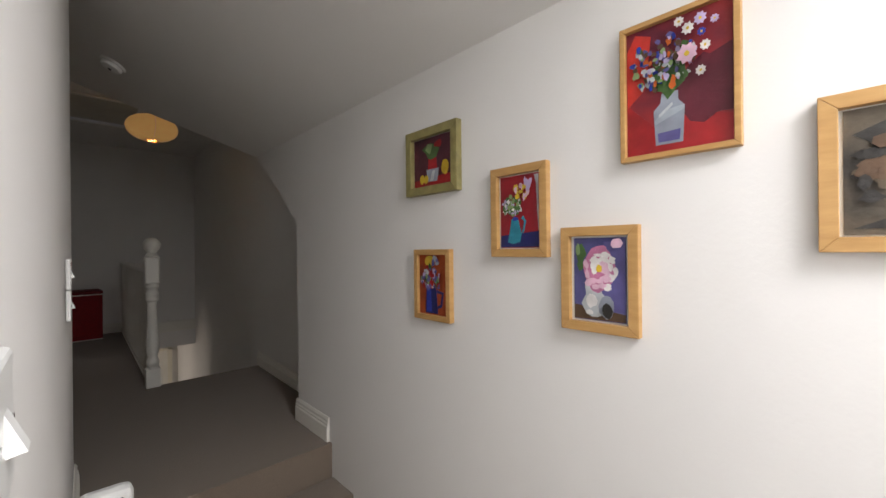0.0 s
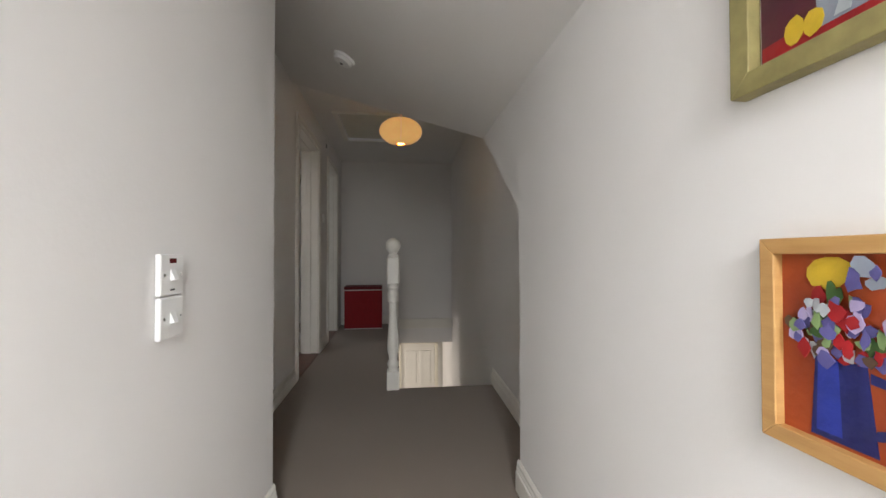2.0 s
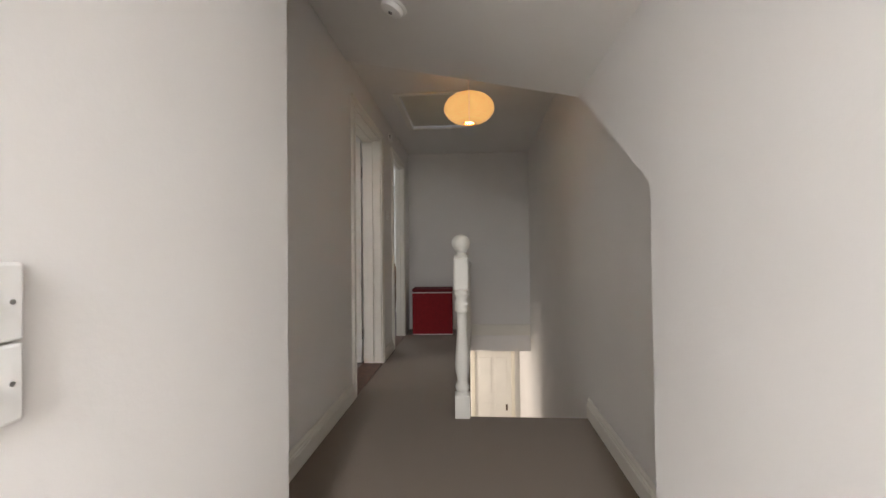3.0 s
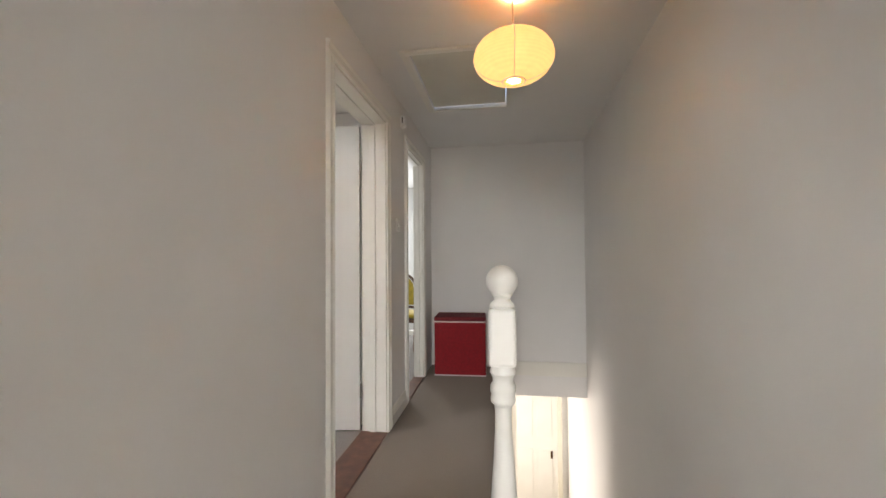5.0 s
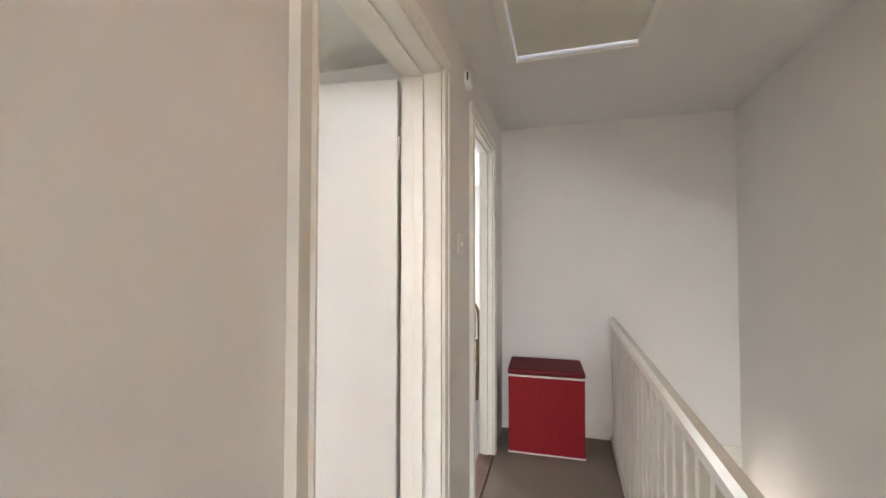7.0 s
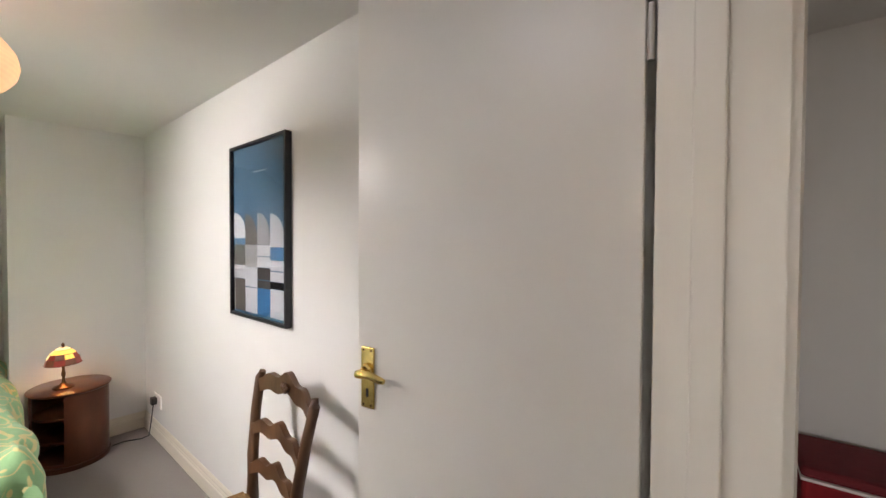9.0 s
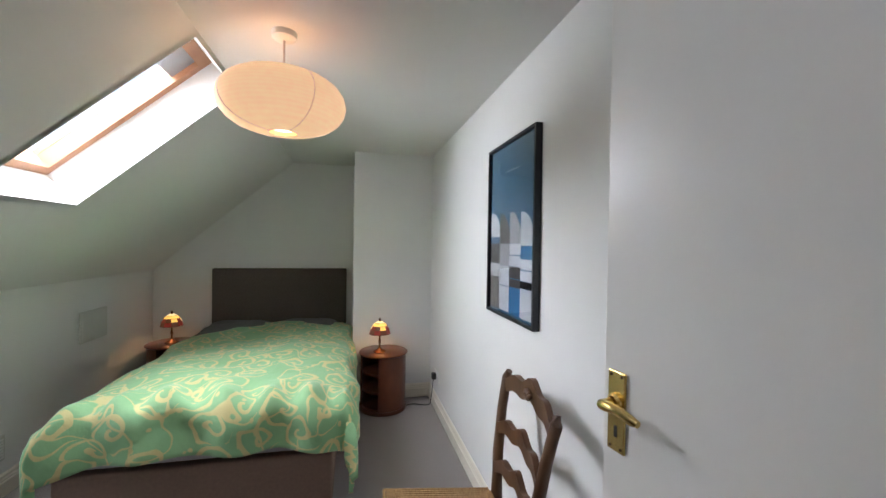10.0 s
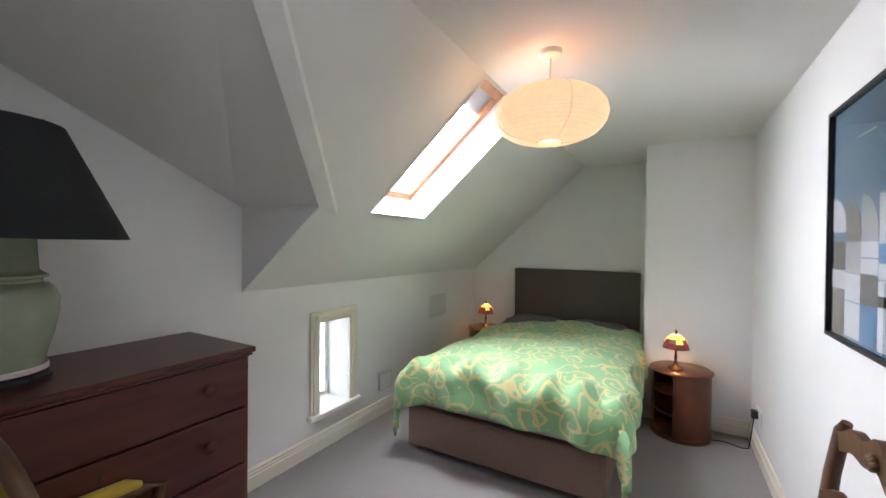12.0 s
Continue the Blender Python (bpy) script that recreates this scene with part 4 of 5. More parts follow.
det = thing("smoke_detector", "white plastic smoke detector on the sloping ceiling", "smoke detector")
det.matrix_world = Matrix.Translation((-0.17, 3.99, roof_a(-0.17) - 0.0005)) @ Euler((0, math.atan(SLOPE_A), 0)).to_matrix().to_4x4()
part("base", lathe([(0.0, -0.012), (0.058, -0.012), (0.060, 0.0)], 28), PLASTIC, det, "", True)
part("cover", lathe([(0.0, -0.036), (0.030, -0.036), (0.046, -0.030), (0.050, -0.012)], 28), PLASTIC, det, "", True)
part("test_button", lathe([(0.0, -0.0395), (0.008, -0.0395), (0.009, -0.036)], 14), DARKP, det)
det2 = thing("door_alarm", "white round alarm sounder high on the landing wall", "alarm", at=(LX + 0.0006, 6.28, 2.165))
part("body", lathe([(0.048, 0), (0.048, 0.012), (0.040, 0.030), (0.0, 0.034)], 24, m=pose(0, 0, 0, 0, 90, 0)), PLASTIC, det2, "", True)
part("slot", box(0.012, -0.049, -0.02, 0.02, -0.047, 0.02), DARKP, det2)

heater = thing("white_heater", "white plastic heater with a perforated top beside the wall", "heater", at=(-0.290, 2.62, -0.30))
part("body", box(-0.06, -0.085, -0.05, 0.06, -0.025, 0.655, 0.022), PLASTIC, heater)
part("grille", box(-0.048, -0.0895, 0.45, 0.048, -0.0852, 0.640, 0.002), PLASTIC, heater)
for i in range(6):
    for j in range(9):
        part("hole", lathe([(0.0042, 0.0), (0.0042, 0.0008)], 6, m=Matrix.Translation((-0.036 + i * 0.0136 + (j % 2) * 0.005, -0.0896, 0.630 - j * 0.0165)) @ pose(0, 0, 0, 90, 0, 0), close=True), DARKP, heater)

# ---------------------------------------------------------------- bedroom things
BX0, BX1, BY0, BY1 = -4.82, -2.85, 3.985, 5.19
bed = thing("bed", "double divan bed with brown base and grey sheet", "bed")
part("base", box(BX0, BY0, 0.045, BX1, BY1, 0.295, 0.012), DIVAN, bed, "brown fabric divan base")
part("mattress", box(BX0 + 0.01, BY0 + 0.01, 0.297, BX1 - 0.01, BY1 - 0.01, 0.535, 0.045), MATTR, bed, "grey sheeted mattress")
part("headboard", box(BX0 - 0.07, BY0 + 0.015, 0.05, BX0 - 0.006, BY1 + 0.03, 1.10, 0.012), HEADB, bed, "dark taupe upholstered headboard")
for cx in (BX0 + 0.1, BX1 - 0.05):
    for cy in (BY0 + 0.06, BY1 - 0.06):
        c = part("castor", lathe([(0.020, -0.010), (0.022, -0.006), (0.022, 0.006), (0.020, 0.010)], 18, m=Matrix.Translation((cx, cy, 0.022)) @ pose(0, 0, 0, 90, 0, 0), close=True), STEEL, bed, "small chrome castor")
        part("stem", lathe([(0.007, 0.02), (0.007, 0.05)], 8, m=Matrix.Translation((cx, cy, 0))), STEEL, c)


def cushion(name, label, centre, sx, sy, sz, material, category):
    b = bmesh.new()
    bmesh.ops.create_grid(b, x_segments=18, y_segments=14, size=1.0)
    top = {}
    for v in b.verts:
        u, w = v.co.x, v.co.y
        e = max(0.0, (1 - u ** 4)) ** 0.5 * max(0.0, (1 - w ** 4)) ** 0.5
        k = 1 - 0.05 * (1 - abs(u * w))
        v.co = Vector((u * sx * k, w * sy * k, sz * e + 0.012 * noise.noise(Vector((u * 2, w * 2, sz * 9))) * e))
    geo = bmesh.ops.duplicate(b, geom=b.faces[:])
    for v in {v for f2 in geo["geom"] if isinstance(f2, bmesh.types.BMFace) for v in f2.verts}:
        v.co.z *= -0.55
    bmesh.ops.remove_doubles(b, verts=b.verts, dist=0.001)
    ob = tagged(part(name, b, material, None, label, True), label, category)
    ob.location = centre
    return ob


cushion("pillow", "dark grey pillow half under the duvet", (BX0 + 0.24, 4.29, 0.572), 0.20, 0.28, 0.065, PILLOW, "pillow")
cushion("pillow", "dark grey pillow half under the duvet", (BX0 + 0.24, 4.88, 0.572), 0.20, 0.28, 0.065, PILLOW, "pillow")


def duvet_mesh():
    """A quilt laid over the bed, hanging at both sides and the foot with soft folds."""
    b = bmesh.new()
    uvl = b.loops.layers.uv.new("uv")
    nu, nv = 96, 84
    x_head, x_foot = BX0 + 0.20, BX1 + 0.02
    L, W = 2.09, 1.78
    yc = (BY0 + BY1) / 2 + 0.03
    half = (BY1 - BY0) / 2 + 0.01
    run = x_foot - x_head
    grid = []
    for i in range(nu + 1):
        row = []
        s = L * i / nu
        for j in range(nv + 1):
            t = W * (j / nv - 0.5)
            f1 = noise.noise(Vector((s * 2.1, t * 2.1, 0.3)))
            f2 = noise.noise(Vector((s * 6.0, t * 6.0, 4.0)))
            over_x = max(0.0, s - run)
            over_y = max(0.0, abs(t) - half)
            sg = 1 if t > 0 else -1
            over = math.hypot(over_x, over_y) if over_x and over_y else over_x + over_y
            # rounded shoulder
            R = 0.10

            def roll(o):
                if o <= 0:
                    return 0.0, 0.0
                a = min(o / R, math.pi / 2)
                out = R * math.sin(a)
                dn = R * (1 - math.cos(a)) + max(0.0, o - R * math.pi / 2)
                return out, dn

            ox, dx = roll(over_x)
            oy, dy = roll(over_y)
            hang = min(1.0, over / 0.18)
            fold = hang * 0.028 * math.sin((t * 17 + 2.2 * f1) if over_x > over_y else (s * 15 + 2 * f1)) + hang * 0.02 * f2
            edge = min(1.0, min(half - abs(t), 0.3) / 0.3) if abs(t) < half else 0.0
            puff = 0.055 * max(0.0, edge) ** 0.6
            z = 0.572 + puff + 0.024 * f1 + 0.016 * f2 - dx - dy
            x = x_head + min(s, run) + ox * 0.75 + (fold if over_x > over_y else 0)
            y = yc + sg * (min(abs(t), half) + oy * 0.62) + (sg * fold if over_y >= over_x else 0)
            crumple = max(0.0, 1 - abs(s - run) / 0.22)
            z += crumple * 0.034 * math.sin(t * 31 + 4 * f1) * (1 - hang * 0.5)
            z = max(z, 0.055)
            row.append((b.verts.new((x, y, z)), (s, t)))
        grid.append(row)
    for i in range(nu):
        for j in range(nv):
            q = (grid[i][j], grid[i + 1][j], grid[i + 1][j + 1], grid[i][j + 1])
            f = b.faces.new([v for v, _ in q])
            for lp, (_, c) in zip(f.loops, q):
                lp[uvl].uv = c
    return b


dv = part("duvet", duvet_mesh(), DUVET, None, "", True)
tagged(dv, "green duvet with a yellow scroll pattern spread over the bed", "duvet")
so = dv.modifiers.new("thick", "SOLIDIFY")
so.thickness, so.offset = 0.022, -1.0


def nightstand(at, turn):
    """Drum table: curved back, open shelves and a round top."""
    ob = thing("nightstand", "round polished cherry wood drum bedside table with open shelves", "bedside table", "pair of bedside tables", at=at, turn=turn)
    r = 0.185

    def arc(a0, a1, r0, r1, z0, z1, nn=26):
        b = bmesh.new()
        pts = []
        for i in range(nn + 1):
            a = radians(a0 + (a1 - a0) * i / nn)
            pts.append([b.verts.new((q * math.cos(a), q * math.sin(a), z)) for q, z in ((r0, z0), (r1, z0), (r1, z1), (r0, z1))])
        for p, q in zip(pts, pts[1:]):
            for k in range(4):
                b.faces.new((p[k], q[k], q[(k + 1) % 4], p[(k + 1) % 4]))
        b.faces.new(pts[0])
        b.faces.new(pts[-1][::-1])
        return b

    part("body", arc(36, 324, r - 0.014, r, 0.03, 0.452), CHERRY, ob, "", True)
    for z in (0.03, 0.165, 0.305):
        part("shelf", lathe([(0.0, z), (r - 0.016, z), (r - 0.016, z + 0.014), (0.0, z + 0.014)], 36), CHERRY, ob)
    part("plinth", lathe([(0.0, 0.0), (r + 0.006, 0.0), (r + 0.010, 0.012), (r + 0.006, 0.029), (0.0, 0.029)], 40), CHERRY, ob, "", True)
    part("top", lathe([(0.0, 0.453), (r + 0.006, 0.453), (r + 0.014, 0.460), (r + 0.014, 0.466), (r + 0.006, 0.472), (0.0, 0.472)], 40), CHERRY, ob, "", True)
    return ob


ns1 = nightstand((-4.055, 5.535, 0), -52)
copy_thing(ns1, pose(-4.62, 3.765, 0, 0, 0, 20))
TIF = [mat("amber_glass", (0.95, 0.50, 0.10), 0.3, 0.15, 30, emit=0.55), mat("dark_red_glass", (0.16, 0.02, 0.012), 0.3, 0.2, 30, emit=0.35), mat("cream_glass", (1.0, 0.74, 0.34), 0.3, 0.1, 30, emit=0.5), mat("brown_glass", (0.10, 0.035, 0.015), 0.3, 0.2, 30, emit=0.25)]


def tiffany(at, turn):
    ob = thing("table_lamp", "small lit stained glass table lamp on a bronze stem", "table lamp", "pair of bedside lamps", at=at, turn=turn)
    part("base", lathe([(0.0, 0.0), (0.052, 0.0), (0.053, 0.006), (0.042, 0.014), (0.020, 0.022), (0.010, 0.034)], 24), BRONZE, ob, "", True)
    part("stem", lathe([(0.009, 0.03), (0.007, 0.06), (0.011, 0.085), (0.007, 0.11), (0.007, 0.20)], 14), BRONZE, ob, "", True)
    part("finial", lathe([(0.010, 0.248), (0.006, 0.256), (0.010, 0.264), (0.004, 0.276), (0.0, 0.280)], 14), BRONZE, ob, "", True)
    prof = [(0.016, 0.250), (0.038, 0.238), (0.062, 0.214), (0.078, 0.186), (0.087, 0.150)]
    nseg = 10
    for k in range(nseg):
        for i in range(4):
            b = bmesh.new()
            a0, a1 = 2 * math.pi * k / nseg, 2 * math.pi * (k + 1) / nseg
            (r0, z0), (r1, z1) = prof[i], prof[i + 1]
            f = b.faces.new([b.verts.new((r * math.cos(a), r * math.sin(a), z)) for r, z, a in ((r0, z0, a0), (r0, z0, a1), (r1, z1, a1), (r1, z1, a0))])
            g = bmesh.ops.extrude_face_region(b, geom=[f])
            for v in g["geom"]:
                if isinstance(v, bmesh.types.BMVert):
                    v.co.x *= 0.95
                    v.co.y *= 0.95
            part("glass_piece", b, TIF[2] if i == 0 else TIF[0] if i == 1 else (TIF[0], TIF[1], TIF[2], TIF[1], TIF[3])[k % 5] if i == 2 else TIF[1 if k % 2 else 3], ob)
    for r, z in prof[1:]:
        part("lead_ring", lathe([(r, z - 0.0016), (r + 0.0018, z), (r, z + 0.0016)], 30), BRONZE, ob)
    return ob


tl = tiffany((-4.02, 5.50, 0.4725), 0)
copy_thing(tl, pose(-4.60, 3.765, 0.4725, 0, 0, 18))
bulb("bedside_bulb", (-4.02, 5.50, 0.655), 0.6, (1.0, 0.62, 0.28), 0.02)
bulb("bedside_bulb_far", (-4.60, 3.765, 0.655), 0.6, (1.0, 0.62, 0.28), 0.02)

# poster of arches and coloured squares
po = thing("poster", "blue print of white arches and squares in a black frame", "picture", at=(-2.676, PY, 1.036))
pw, ph, pf = 0.522, 0.790, 0.013
for o in ([(0, 0), (pw, 0), (pw - pf, pf), (pf, pf)], [(0, ph), (pw, ph), (pw - pf, ph - pf), (pf, ph - pf)], [(0, 0), (pf, pf), (pf, ph - pf), (0, ph)], [(pw, 0), (pw - pf, pf), (pw - pf, ph - pf), (pw, ph)]):
    part("frame_bar", prism([(u, -0.001, v) for u, v in o], (0, -0.028, 0)), BLACK, po)


def ink(name, c):
    return mat("ink_" + name, c, 0.12, 0.03, 3)


INK = {k: ink(k, c) for k, c in dict(sky=(0.075, 0.19, 0.31), white=(0.72, 0.74, 0.78), pale=(0.42, 0.42, 0.44), taupe=(0.17, 0.155, 0.145), dark=(0.10, 0.095, 0.095), blue=(0.08, 0.22, 0.38), bright=(0.06, 0.23, 0.46), black=(0.02, 0.022, 0.025)).items()}
part("print", box(pf, -0.012, pf, pw - pf, -0.006, ph - pf), INK["sky"], po)
iw = (pw - 2 * pf) * 0.238
COLUMNS = [
    ([("taupe", 0.03, 0.22), ("white", 0.22, 0.30), ("dark", 0.30, 0.42), ("blue", 0.42, 0.46)], ("white", 0.46, 0.61)),
    ([("white", 0.03, 0.175), ("white", 0.178, 0.29), ("pale", 0.29, 0.42)], ("taupe", 0.42, 0.60)),
    ([("bright", 0.03, 0.18), ("dark", 0.18, 0.225), ("dark", 0.228, 0.295), ("white", 0.295, 0.355), ("white", 0.358, 0.42)], ("pale", 0.42, 0.60)),
    ([("white", 0.03, 0.186), ("black", 0.186, 0.225), ("white", 0.225, 0.28), ("white", 0.283, 0.34), ("bright", 0.34, 0.41)], ("white", 0.41, 0.59)),
]
for c_, (blocks, (tone, z0, z1)) in enumerate(COLUMNS):
    x0 = pf + 0.004 + c_ * iw
    for k, lo, hi in blocks:
        part("colour_block", box(x0 + 0.0008, -0.0135, lo * ph + 0.0008, x0 + iw - 0.0008, -0.0121, hi * ph - 0.0008), INK[k], po)
    mid = z0 + 0.03
    o = [(x0 + 0.0008, -0.0121, z0 * ph), (x0 + iw - 0.0008, -0.0121, z0 * ph)] + [(x0 + 0.0008 + (iw - 0.0016) * math.cos(a), -0.0121, mid * ph + (z1 - mid) * ph * math.sin(a)) for a in [math.pi / 2 * i / 14 for i in range(15)]]
    part("arch", prism(o, (0, -0.0014, 0)), INK[tone], po)
part("lettering", box(pf + 0.20, -0.0128, 0.655, pf + 0.32, -0.0121, 0.660), INK["white"], po)
gl = part("glazing", box(pf, -0.020, pf, pw - pf, -0.018, ph - pf), GLASS, po)
gl.visible_shadow = False

# ladder-back chair with a rush seat against the wall
ch = thing("ladderback_chair", "carved walnut ladder-back chair with a rush seat against the wall", "chair", at=(-2.0, 5.605, 0), turn=-3)
ch.scale = (1.0, 1.0, 0.955)


def rail_board(z0, w, yb, rise, h, carve=False):
    b = bmesh.new()
    nn = 20
    fr, bk = [], []
    for i in range(nn + 1):
        u = -1 + 2 * i / nn
        topz = z0 + h + rise * (0.5 + 0.5 * math.cos(math.pi * u)) + 0.012 * math.cos(3 * math.pi * u)
        botz = z0 + rise * 0.55 * (0.5 + 0.5 * math.cos(math.pi * u)) + 0.008 * math.cos(3 * math.pi * u)
        y = yb + 0.022 * (1 - u * u)
        fr.append((b.verts.new((u * w, y - 0.010, botz)), b.verts.new((u * w, y - 0.010, topz))))
        bk.append((b.verts.new((u * w, y + 0.010, botz)), b.verts.new((u * w, y + 0.010, topz))))
    for i in range(nn):
        b.faces.new((fr[i][0], fr[i + 1][0], fr[i + 1][1], fr[i][1]))
        b.faces.new((bk[i][1], bk[i + 1][1], bk[i + 1][0], bk[i][0]))
        b.faces.new((fr[i][1], fr[i + 1][1], bk[i + 1][1], bk[i][1]))
        b.faces.new((fr[i][0], bk[i][0], bk[i + 1][0], fr[i + 1][0]))
    return b


for sx in (-1, 1):
    part("back_post", tube([(sx * 0.160, 0.215, 0.0), (sx * 0.158, 0.195, 0.22), (sx * 0.158, 0.190, 0.44), (sx * 0.172, 0.198, 0.62), (sx * 0.192, 0.218, 0.78), (sx * 0.205, 0.240, 0.90), (sx * 0.196, 0.246, 0.925)], [0.018, 0.020, 0.022, 0.020, 0.018, 0.018, 0.012], 12), WALNUT, ch, "", True)
    part("front_leg", tube([(sx * 0.205, -0.19, 0.0), (sx * 0.212, -0.205, 0.05), (sx * 0.200, -0.185, 0.20), (sx * 0.212, -0.20, 0.40), (sx * 0.212, -0.20, 0.455)], [0.020, 0.018, 0.016, 0.024, 0.022], 12), WALNUT, ch, "", True)
    part("stretcher", tube([(sx * 0.204, -0.19, 0.2), (sx * 0.158, 0.195, 0.2)], 0.011, 8), WALNUT, ch, "", True)
part("stretcher", tube([(-0.2, -0.19, 0.24), (0.2, -0.19, 0.24)], 0.012, 8), WALNUT, ch, "", True)
crest = part("crest_rail", rail_board(0.855, 0.195, 0.235, 0.042, 0.055), WALNUT, ch, "carved crest rail", True)
for k in range(5):
    a = -0.8 + 0.4 * k
    part("carved_leaf", tube([(0.0, 0.241, 0.892), (0.022 * math.sin(a), 0.239, 0.892 + 0.022 * math.cos(a)), (0.038 * math.sin(a), 0.241, 0.892 + 0.036 * math.cos(a))], [0.008, 0.009, 0.004], 8), WALNUT, crest)
part("ladder_rail", rail_board(0.70, 0.182, 0.202, 0.030, 0.045), WALNUT, ch, "", True)
part("ladder_rail", rail_board(0.555, 0.166, 0.188, 0.030, 0.045), WALNUT, ch, "", True)
sb = bmesh.new()
prism([(-0.225, -0.215, 0.445), (0.225, -0.215, 0.445), (0.172, 0.175, 0.445), (-0.172, 0.175, 0.445)], (0, 0, 0.03), sb, bev=0.012)
seat = part("seat", sb, RUSH, ch, "woven rush seat")
for k in range(16):
    q = 1 - k / 16.5
    o = [(-0.222 * q, -0.205 * q - 0.015), (0.222 * q, -0.205 * q - 0.015), (0.172 * q, 0.175 * q - 0.015), (-0.172 * q, 0.175 * q - 0.015)]
    part("rush_coil", tube([(x, y, 0.474 - 0.004 * (1 - q)) for x, y in o + o[:1]], 0.0055, 6), RUSH, seat)


def louis_chair(at, turn):
    ob = thing("upholstered_chair", "mustard yellow upholstered chair with carved dark wood frame", "chair", "yellow chairs", at=at, turn=turn)
    # faces local -y
    bo, bi = [], []
    for i in range(25):
        a = math.pi * i / 24
        bo.append((0.225 * math.cos(a) * (1 + 0.05 * math.sin(a)), 0.74 + 0.20 * math.sin(a) ** 0.7 if 0 < i < 24 else 0.74))
    outline = [(0.205, 0.53)] + bo + [(-0.205, 0.53)]
    inner = [(x * 0.86, 0.735 + (z - 0.735) * 0.86) for x, z in outline]

    def lean(x, z, y=0.0):
        return (x, 0.20 + (z - 0.5) * 0.16 + y, z)

    part("back_frame", tube([lean(x, z) for x, z in outline + outline[:1]], 0.017, 10), WALNUT, ob, "", True)
    part("back_pad", prism([lean(x, z, -0.012) for x, z in inner], (0, 0.03, 0.0), bev=0.004), YELLOW, ob, "mustard yellow padded back")
    part("crest", tube([lean(-0.05, 0.945), lean(-0.02, 0.965), lean(0.0, 0.955), lean(0.02, 0.965), lean(0.05, 0.945)], [0.006, 0.012, 0.014, 0.012, 0.006], 8), WALNUT, ob, "", True)
    st = bmesh.new()
    prism([(-0.235, -0.20, 0.385), (0.235, -0.20, 0.385), (0.205, 0.20, 0.385), (-0.205, 0.20, 0.385)], (0, 0, 0.055), st, bev=0.022)
    part("seat", st, YELLOW, ob, "mustard yellow padded seat", True)
    part("seat_rail", prism([(-0.245, -0.21, 0.332), (0.245, -0.21, 0.332), (0.21, 0.21, 0.332), (-0.21, 0.21, 0.332)], (0, 0, 0.053), bev=0.008), WALNUT, ob)
    for sx in (-1, 1):
        part("front_leg", tube([(sx * 0.215, -0.19, 0.36), (sx * 0.225, -0.205, 0.27), (sx * 0.208, -0.20, 0.12), (sx * 0.220, -0.222, 0.0)], [0.026, 0.024, 0.014, 0.018], 10), WALNUT, ob, "", True)
        part("back_leg", tube([(sx * 0.195, 0.205, 0.54), (sx * 0.195, 0.20, 0.38), (sx * 0.20, 0.24, 0.0)], [0.018, 0.020, 0.015], 10), WALNUT, ob, "", True)
        ar = part("arm", tube([lean(sx * 0.215, 0.60), (sx * 0.25, 0.10, 0.575), (sx * 0.265, -0.10, 0.56), (sx * 0.265, -0.16, 0.545), (sx * 0.245, -0.11, 0.37)], [0.013, 0.016, 0.017, 0.018, 0.016], 10), WALNUT, ob, "", True)
        part("arm_pad", tube([(sx * 0.245, 0.13, 0.592), (sx * 0.252, 0.08, 0.600), (sx * 0.260, -0.06, 0.590), (sx * 0.263, -0.10, 0.575)], [0.012, 0.022, 0.022, 0.012], 10), YELLOW, ar, "mustard yellow arm pad", True)
    return ob


lc = louis_chair((-1.245, 4.27, 0), -90)
copy_thing(lc, pose(-1.08, 8.30, 0, 0, 0, 160))

# chest of drawers
cx0, cx1, cy0, cy1, ct = -1.727, -0.85, 3.515, 3.995, 0.928
chest = thing("chest_of_drawers", "dark mahogany chest of drawers with turned wooden knobs", "chest of drawers")
part("carcass", box(cx0, cy0, 0.05, cx1, cy1 - 0.012, ct - 0.026, 0.003), MAHOG, chest)
part("top", box(cx0 - 0.018, cy0, ct - 0.024, cx1 + 0.018, cy1 + 0.014, ct, 0.007), MAHOG, chest)
part("moulding", box(cx0 - 0.008, cy0 + 0.01, ct - 0.036, cx1 + 0.008, cy1 + 0.006, ct - 0.0245, 0.004), MAHOG, chest)
part("plinth", box(cx0 - 0.006, cy0 + 0.01, 0.0, cx1 + 0.006, cy1 + 0.002, 0.075, 0.005), MAHOG, chest)
for z0, z1 in ((0.700, 0.888), (0.478, 0.691), (0.266, 0.469), (0.085, 0.257)):
    dr = part("drawer", box(cx0 + 0.018, cy1 - 0.013, z0, cx1 - 0.018, cy1 + 0.003, z1, 0.003), MAHOG, chest)
    zc = (z0 + z1) / 2 + 0.015
    for kx in (cx0 + 0.17, cx1 - 0.17):
        part("knob", lathe([(0.010, 0.0), (0.009, 0.010), (0.014, 0.016), (0.021, 0.024), (0.022, 0.031), (0.015, 0.038), (0.0, 0.040)], 18, m=Matrix.Translation((kx, cy1 + 0.003, zc)) @ pose(0, 0, 0, -90, 0, 0)), MAHOG, dr, "turned wooden knob", True)
    part("escutcheon", box(-1.2495, cy1 + 0.0030, z1 - 0.055, -1.2405, cy1 + 0.0042, z1 - 0.028, 0.0004), BRONZE, dr, "small dark metal keyhole plate")
    part("keyhole", box(-1.2468, cy1 + 0.0043, z1 - 0.050, -1.2432, cy1 + 0.0048, z1 - 0.034), DARKP, dr)

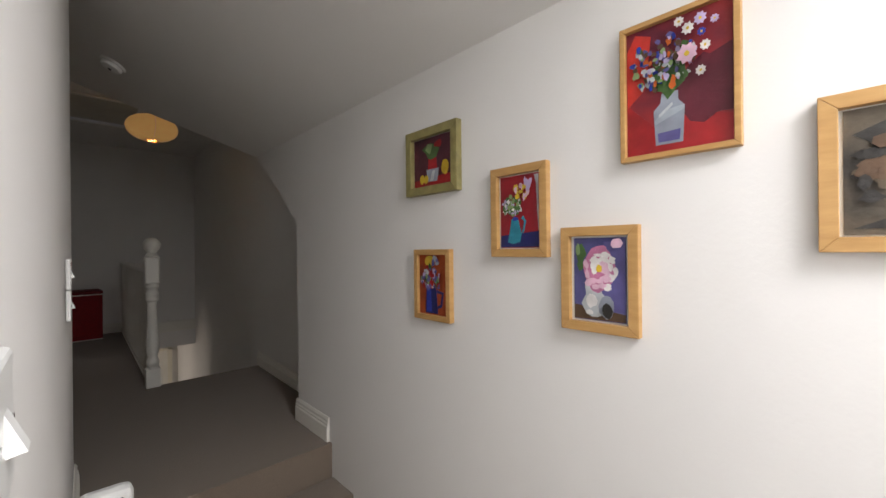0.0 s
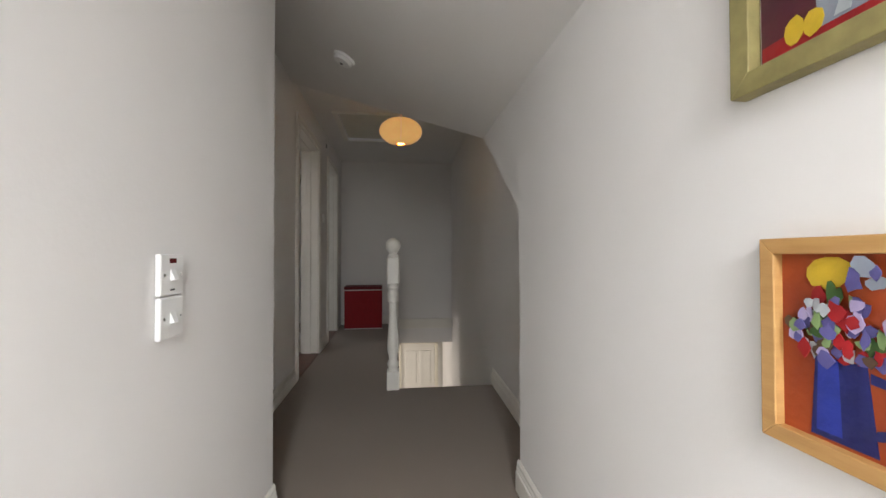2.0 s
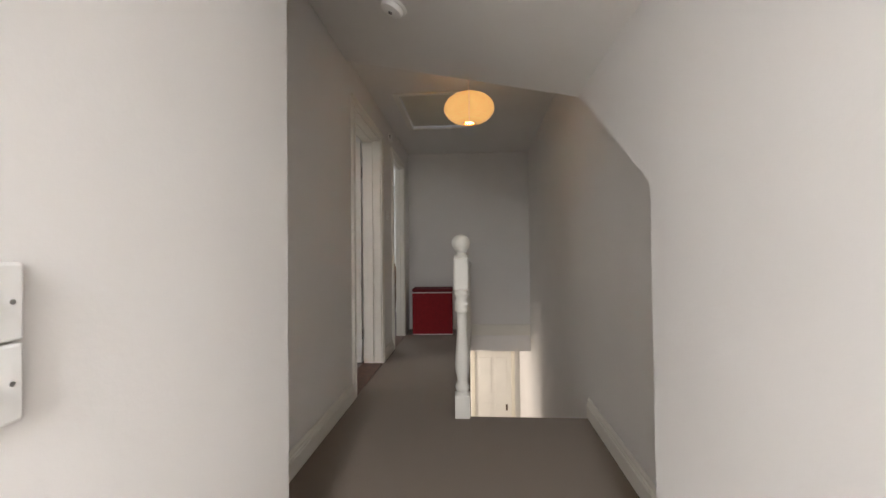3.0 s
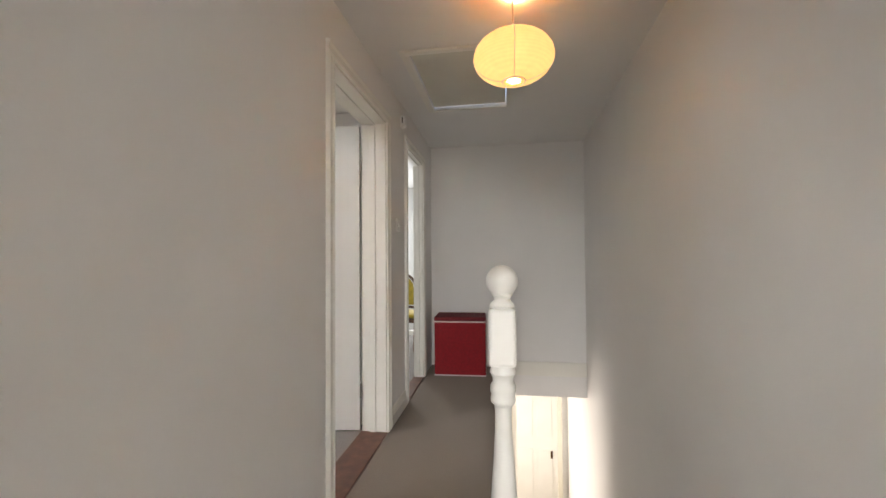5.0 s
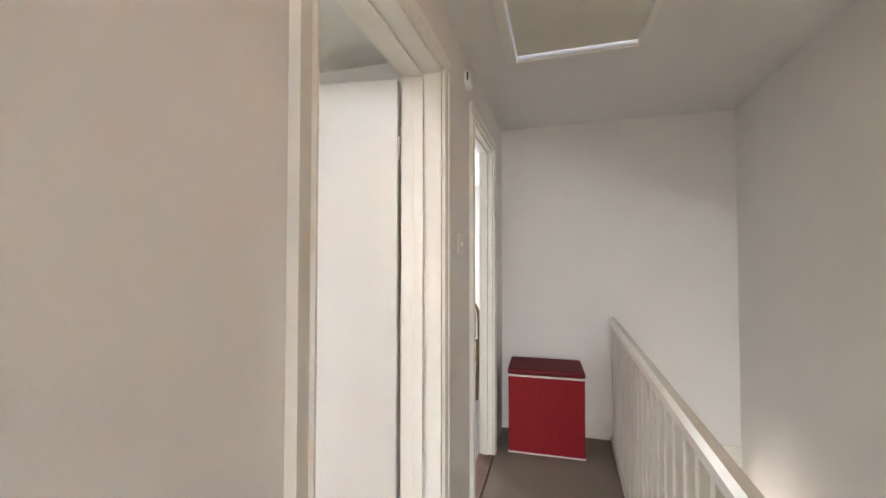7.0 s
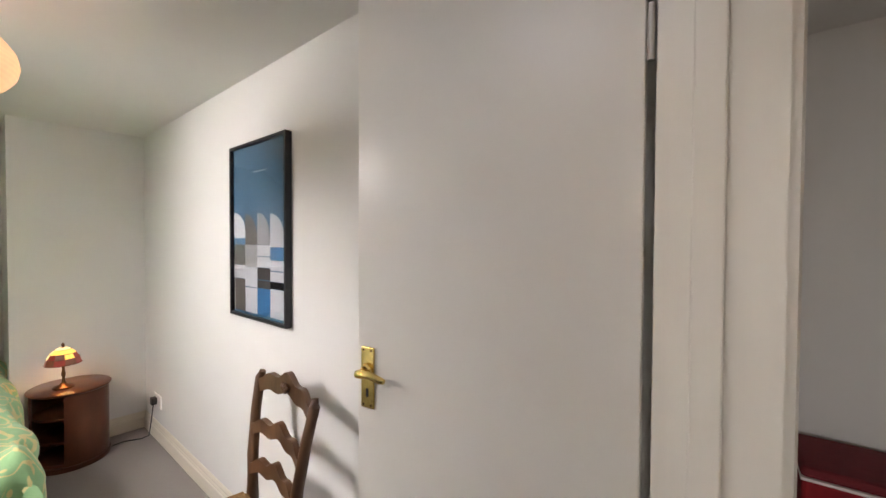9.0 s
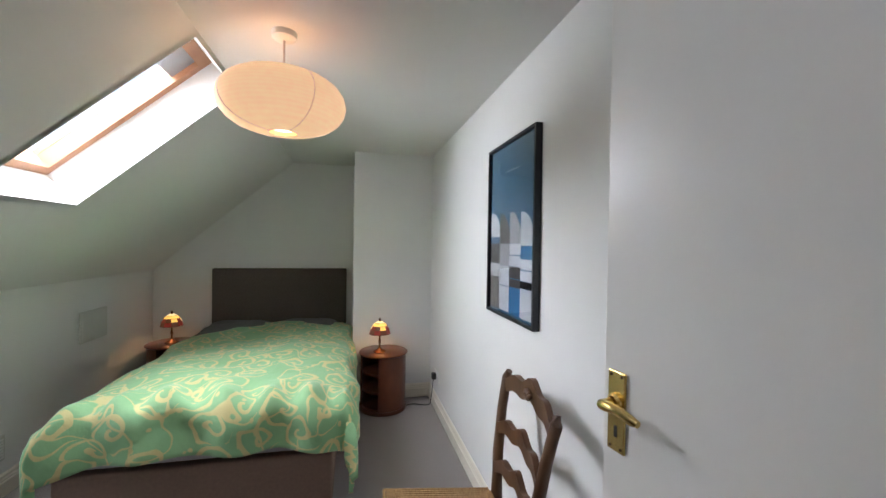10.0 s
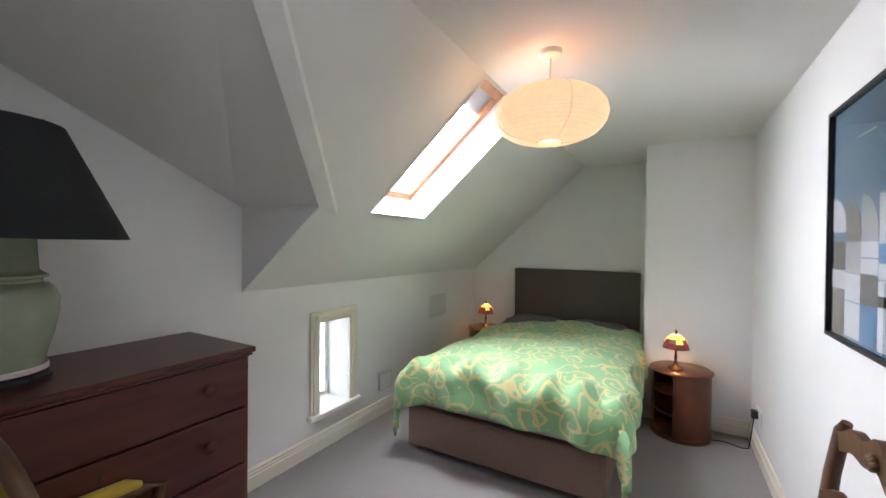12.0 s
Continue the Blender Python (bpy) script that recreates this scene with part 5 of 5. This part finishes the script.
big = thing("ginger_jar_lamp", "celadon ceramic lamp with a wide black shade on the chest", "table lamp", at=(-1.085, 3.76, ct + 0.0005))
part("stand", lathe([(0.0, 0.0), (0.120, 0.0), (0.122, 0.012), (0.112, 0.022), (0.114, 0.030), (0.0, 0.030)], 8, m=pose(0, 0, 0, 0, 0, 22.5)), DARKP, big, "black lacquered stand")
part("jar", lathe([(0.0967, 0.031), (0.1023, 0.036), (0.1042, 0.046), (0.1097, 0.080), (0.1256, 0.140), (0.1358, 0.200), (0.1367, 0.240), (0.1283, 0.270), (0.1116, 0.288), (0.1004, 0.292), (0.0986, 0.300), (0.1097, 0.306), (0.1116, 0.314), (0.0986, 0.322), (0.0911, 0.330), (0.0856, 0.425), (0.0558, 0.440), (0.0186, 0.445)], 40), CELADON, big, "pale green crackle glazed jar", True)
part("foot_rim", lathe([(0.105, 0.0305), (0.1125, 0.031), (0.1125, 0.045), (0.110, 0.047)], 40), PIPING, big)
part("shade", lathe([(0.305, 0.420), (0.307, 0.422), (0.150, 0.760), (0.147, 0.760), (0.302, 0.422)], 48), SHADEB, big, "black fabric coolie shade", True)
part("harp", lathe([(0.006, 0.40), (0.006, 0.76)], 8), BRASS, big)
for k in range(3):
    a = k * 2.094
    part("spoke", tube([(0, 0, 0.758), (0.143 * math.cos(a), 0.143 * math.sin(a), 0.764)], 0.002, 6), BRASS, big)

# wall fittings in the bedroom
pan = thing("access_panel", "small white access panel in the eaves wall", "panel", at=(-4.195, KY, 0.645))
part("frame", box(0, 0.001, 0, 0.30, 0.010, 0.215, 0.003), GREYPAINT, pan)
part("door", box(0.018, 0.010, 0.018, 0.282, 0.014, 0.197, 0.002), GREYPAINT, pan)
vent = thing("wall_vent", "white slatted vent low on the eaves wall", "vent", at=(-3.31, KY, 0.19))
part("frame", box(0, 0.001, 0, 0.16, 0.012, 0.135, 0.003), GREYPAINT, vent)
for k in range(7):
    part("slat", box(0.012, 0.012, 0.014 + k * 0.0155, 0.148, 0.016, 0.023 + k * 0.0155, 0.001), PLASTIC, vent)
sock = thing("wall_socket", "white double wall socket with a black plug", "socket", at=(-3.93, PY, 0.27))
part("plate", box(-0.073, -0.010, -0.043, 0.073, -0.0006, 0.043, 0.003), PLASTIC, sock)
pl = part("plug", box(-0.030, -0.045, -0.022, 0.014, -0.0105, 0.028, 0.006), DARKP, sock, "black plug")
part("cord", tube([(-0.008, -0.030, -0.022), (-0.010, -0.040, -0.12), (-0.03, -0.05, -0.235), (-0.08, -0.08, -0.264), (-0.13, -0.17, -0.265), (-0.10, -0.28, -0.265), (-0.05, -0.33, -0.265)], 0.0035, 8), DARKP, pl, "trailing lamp cord", True)
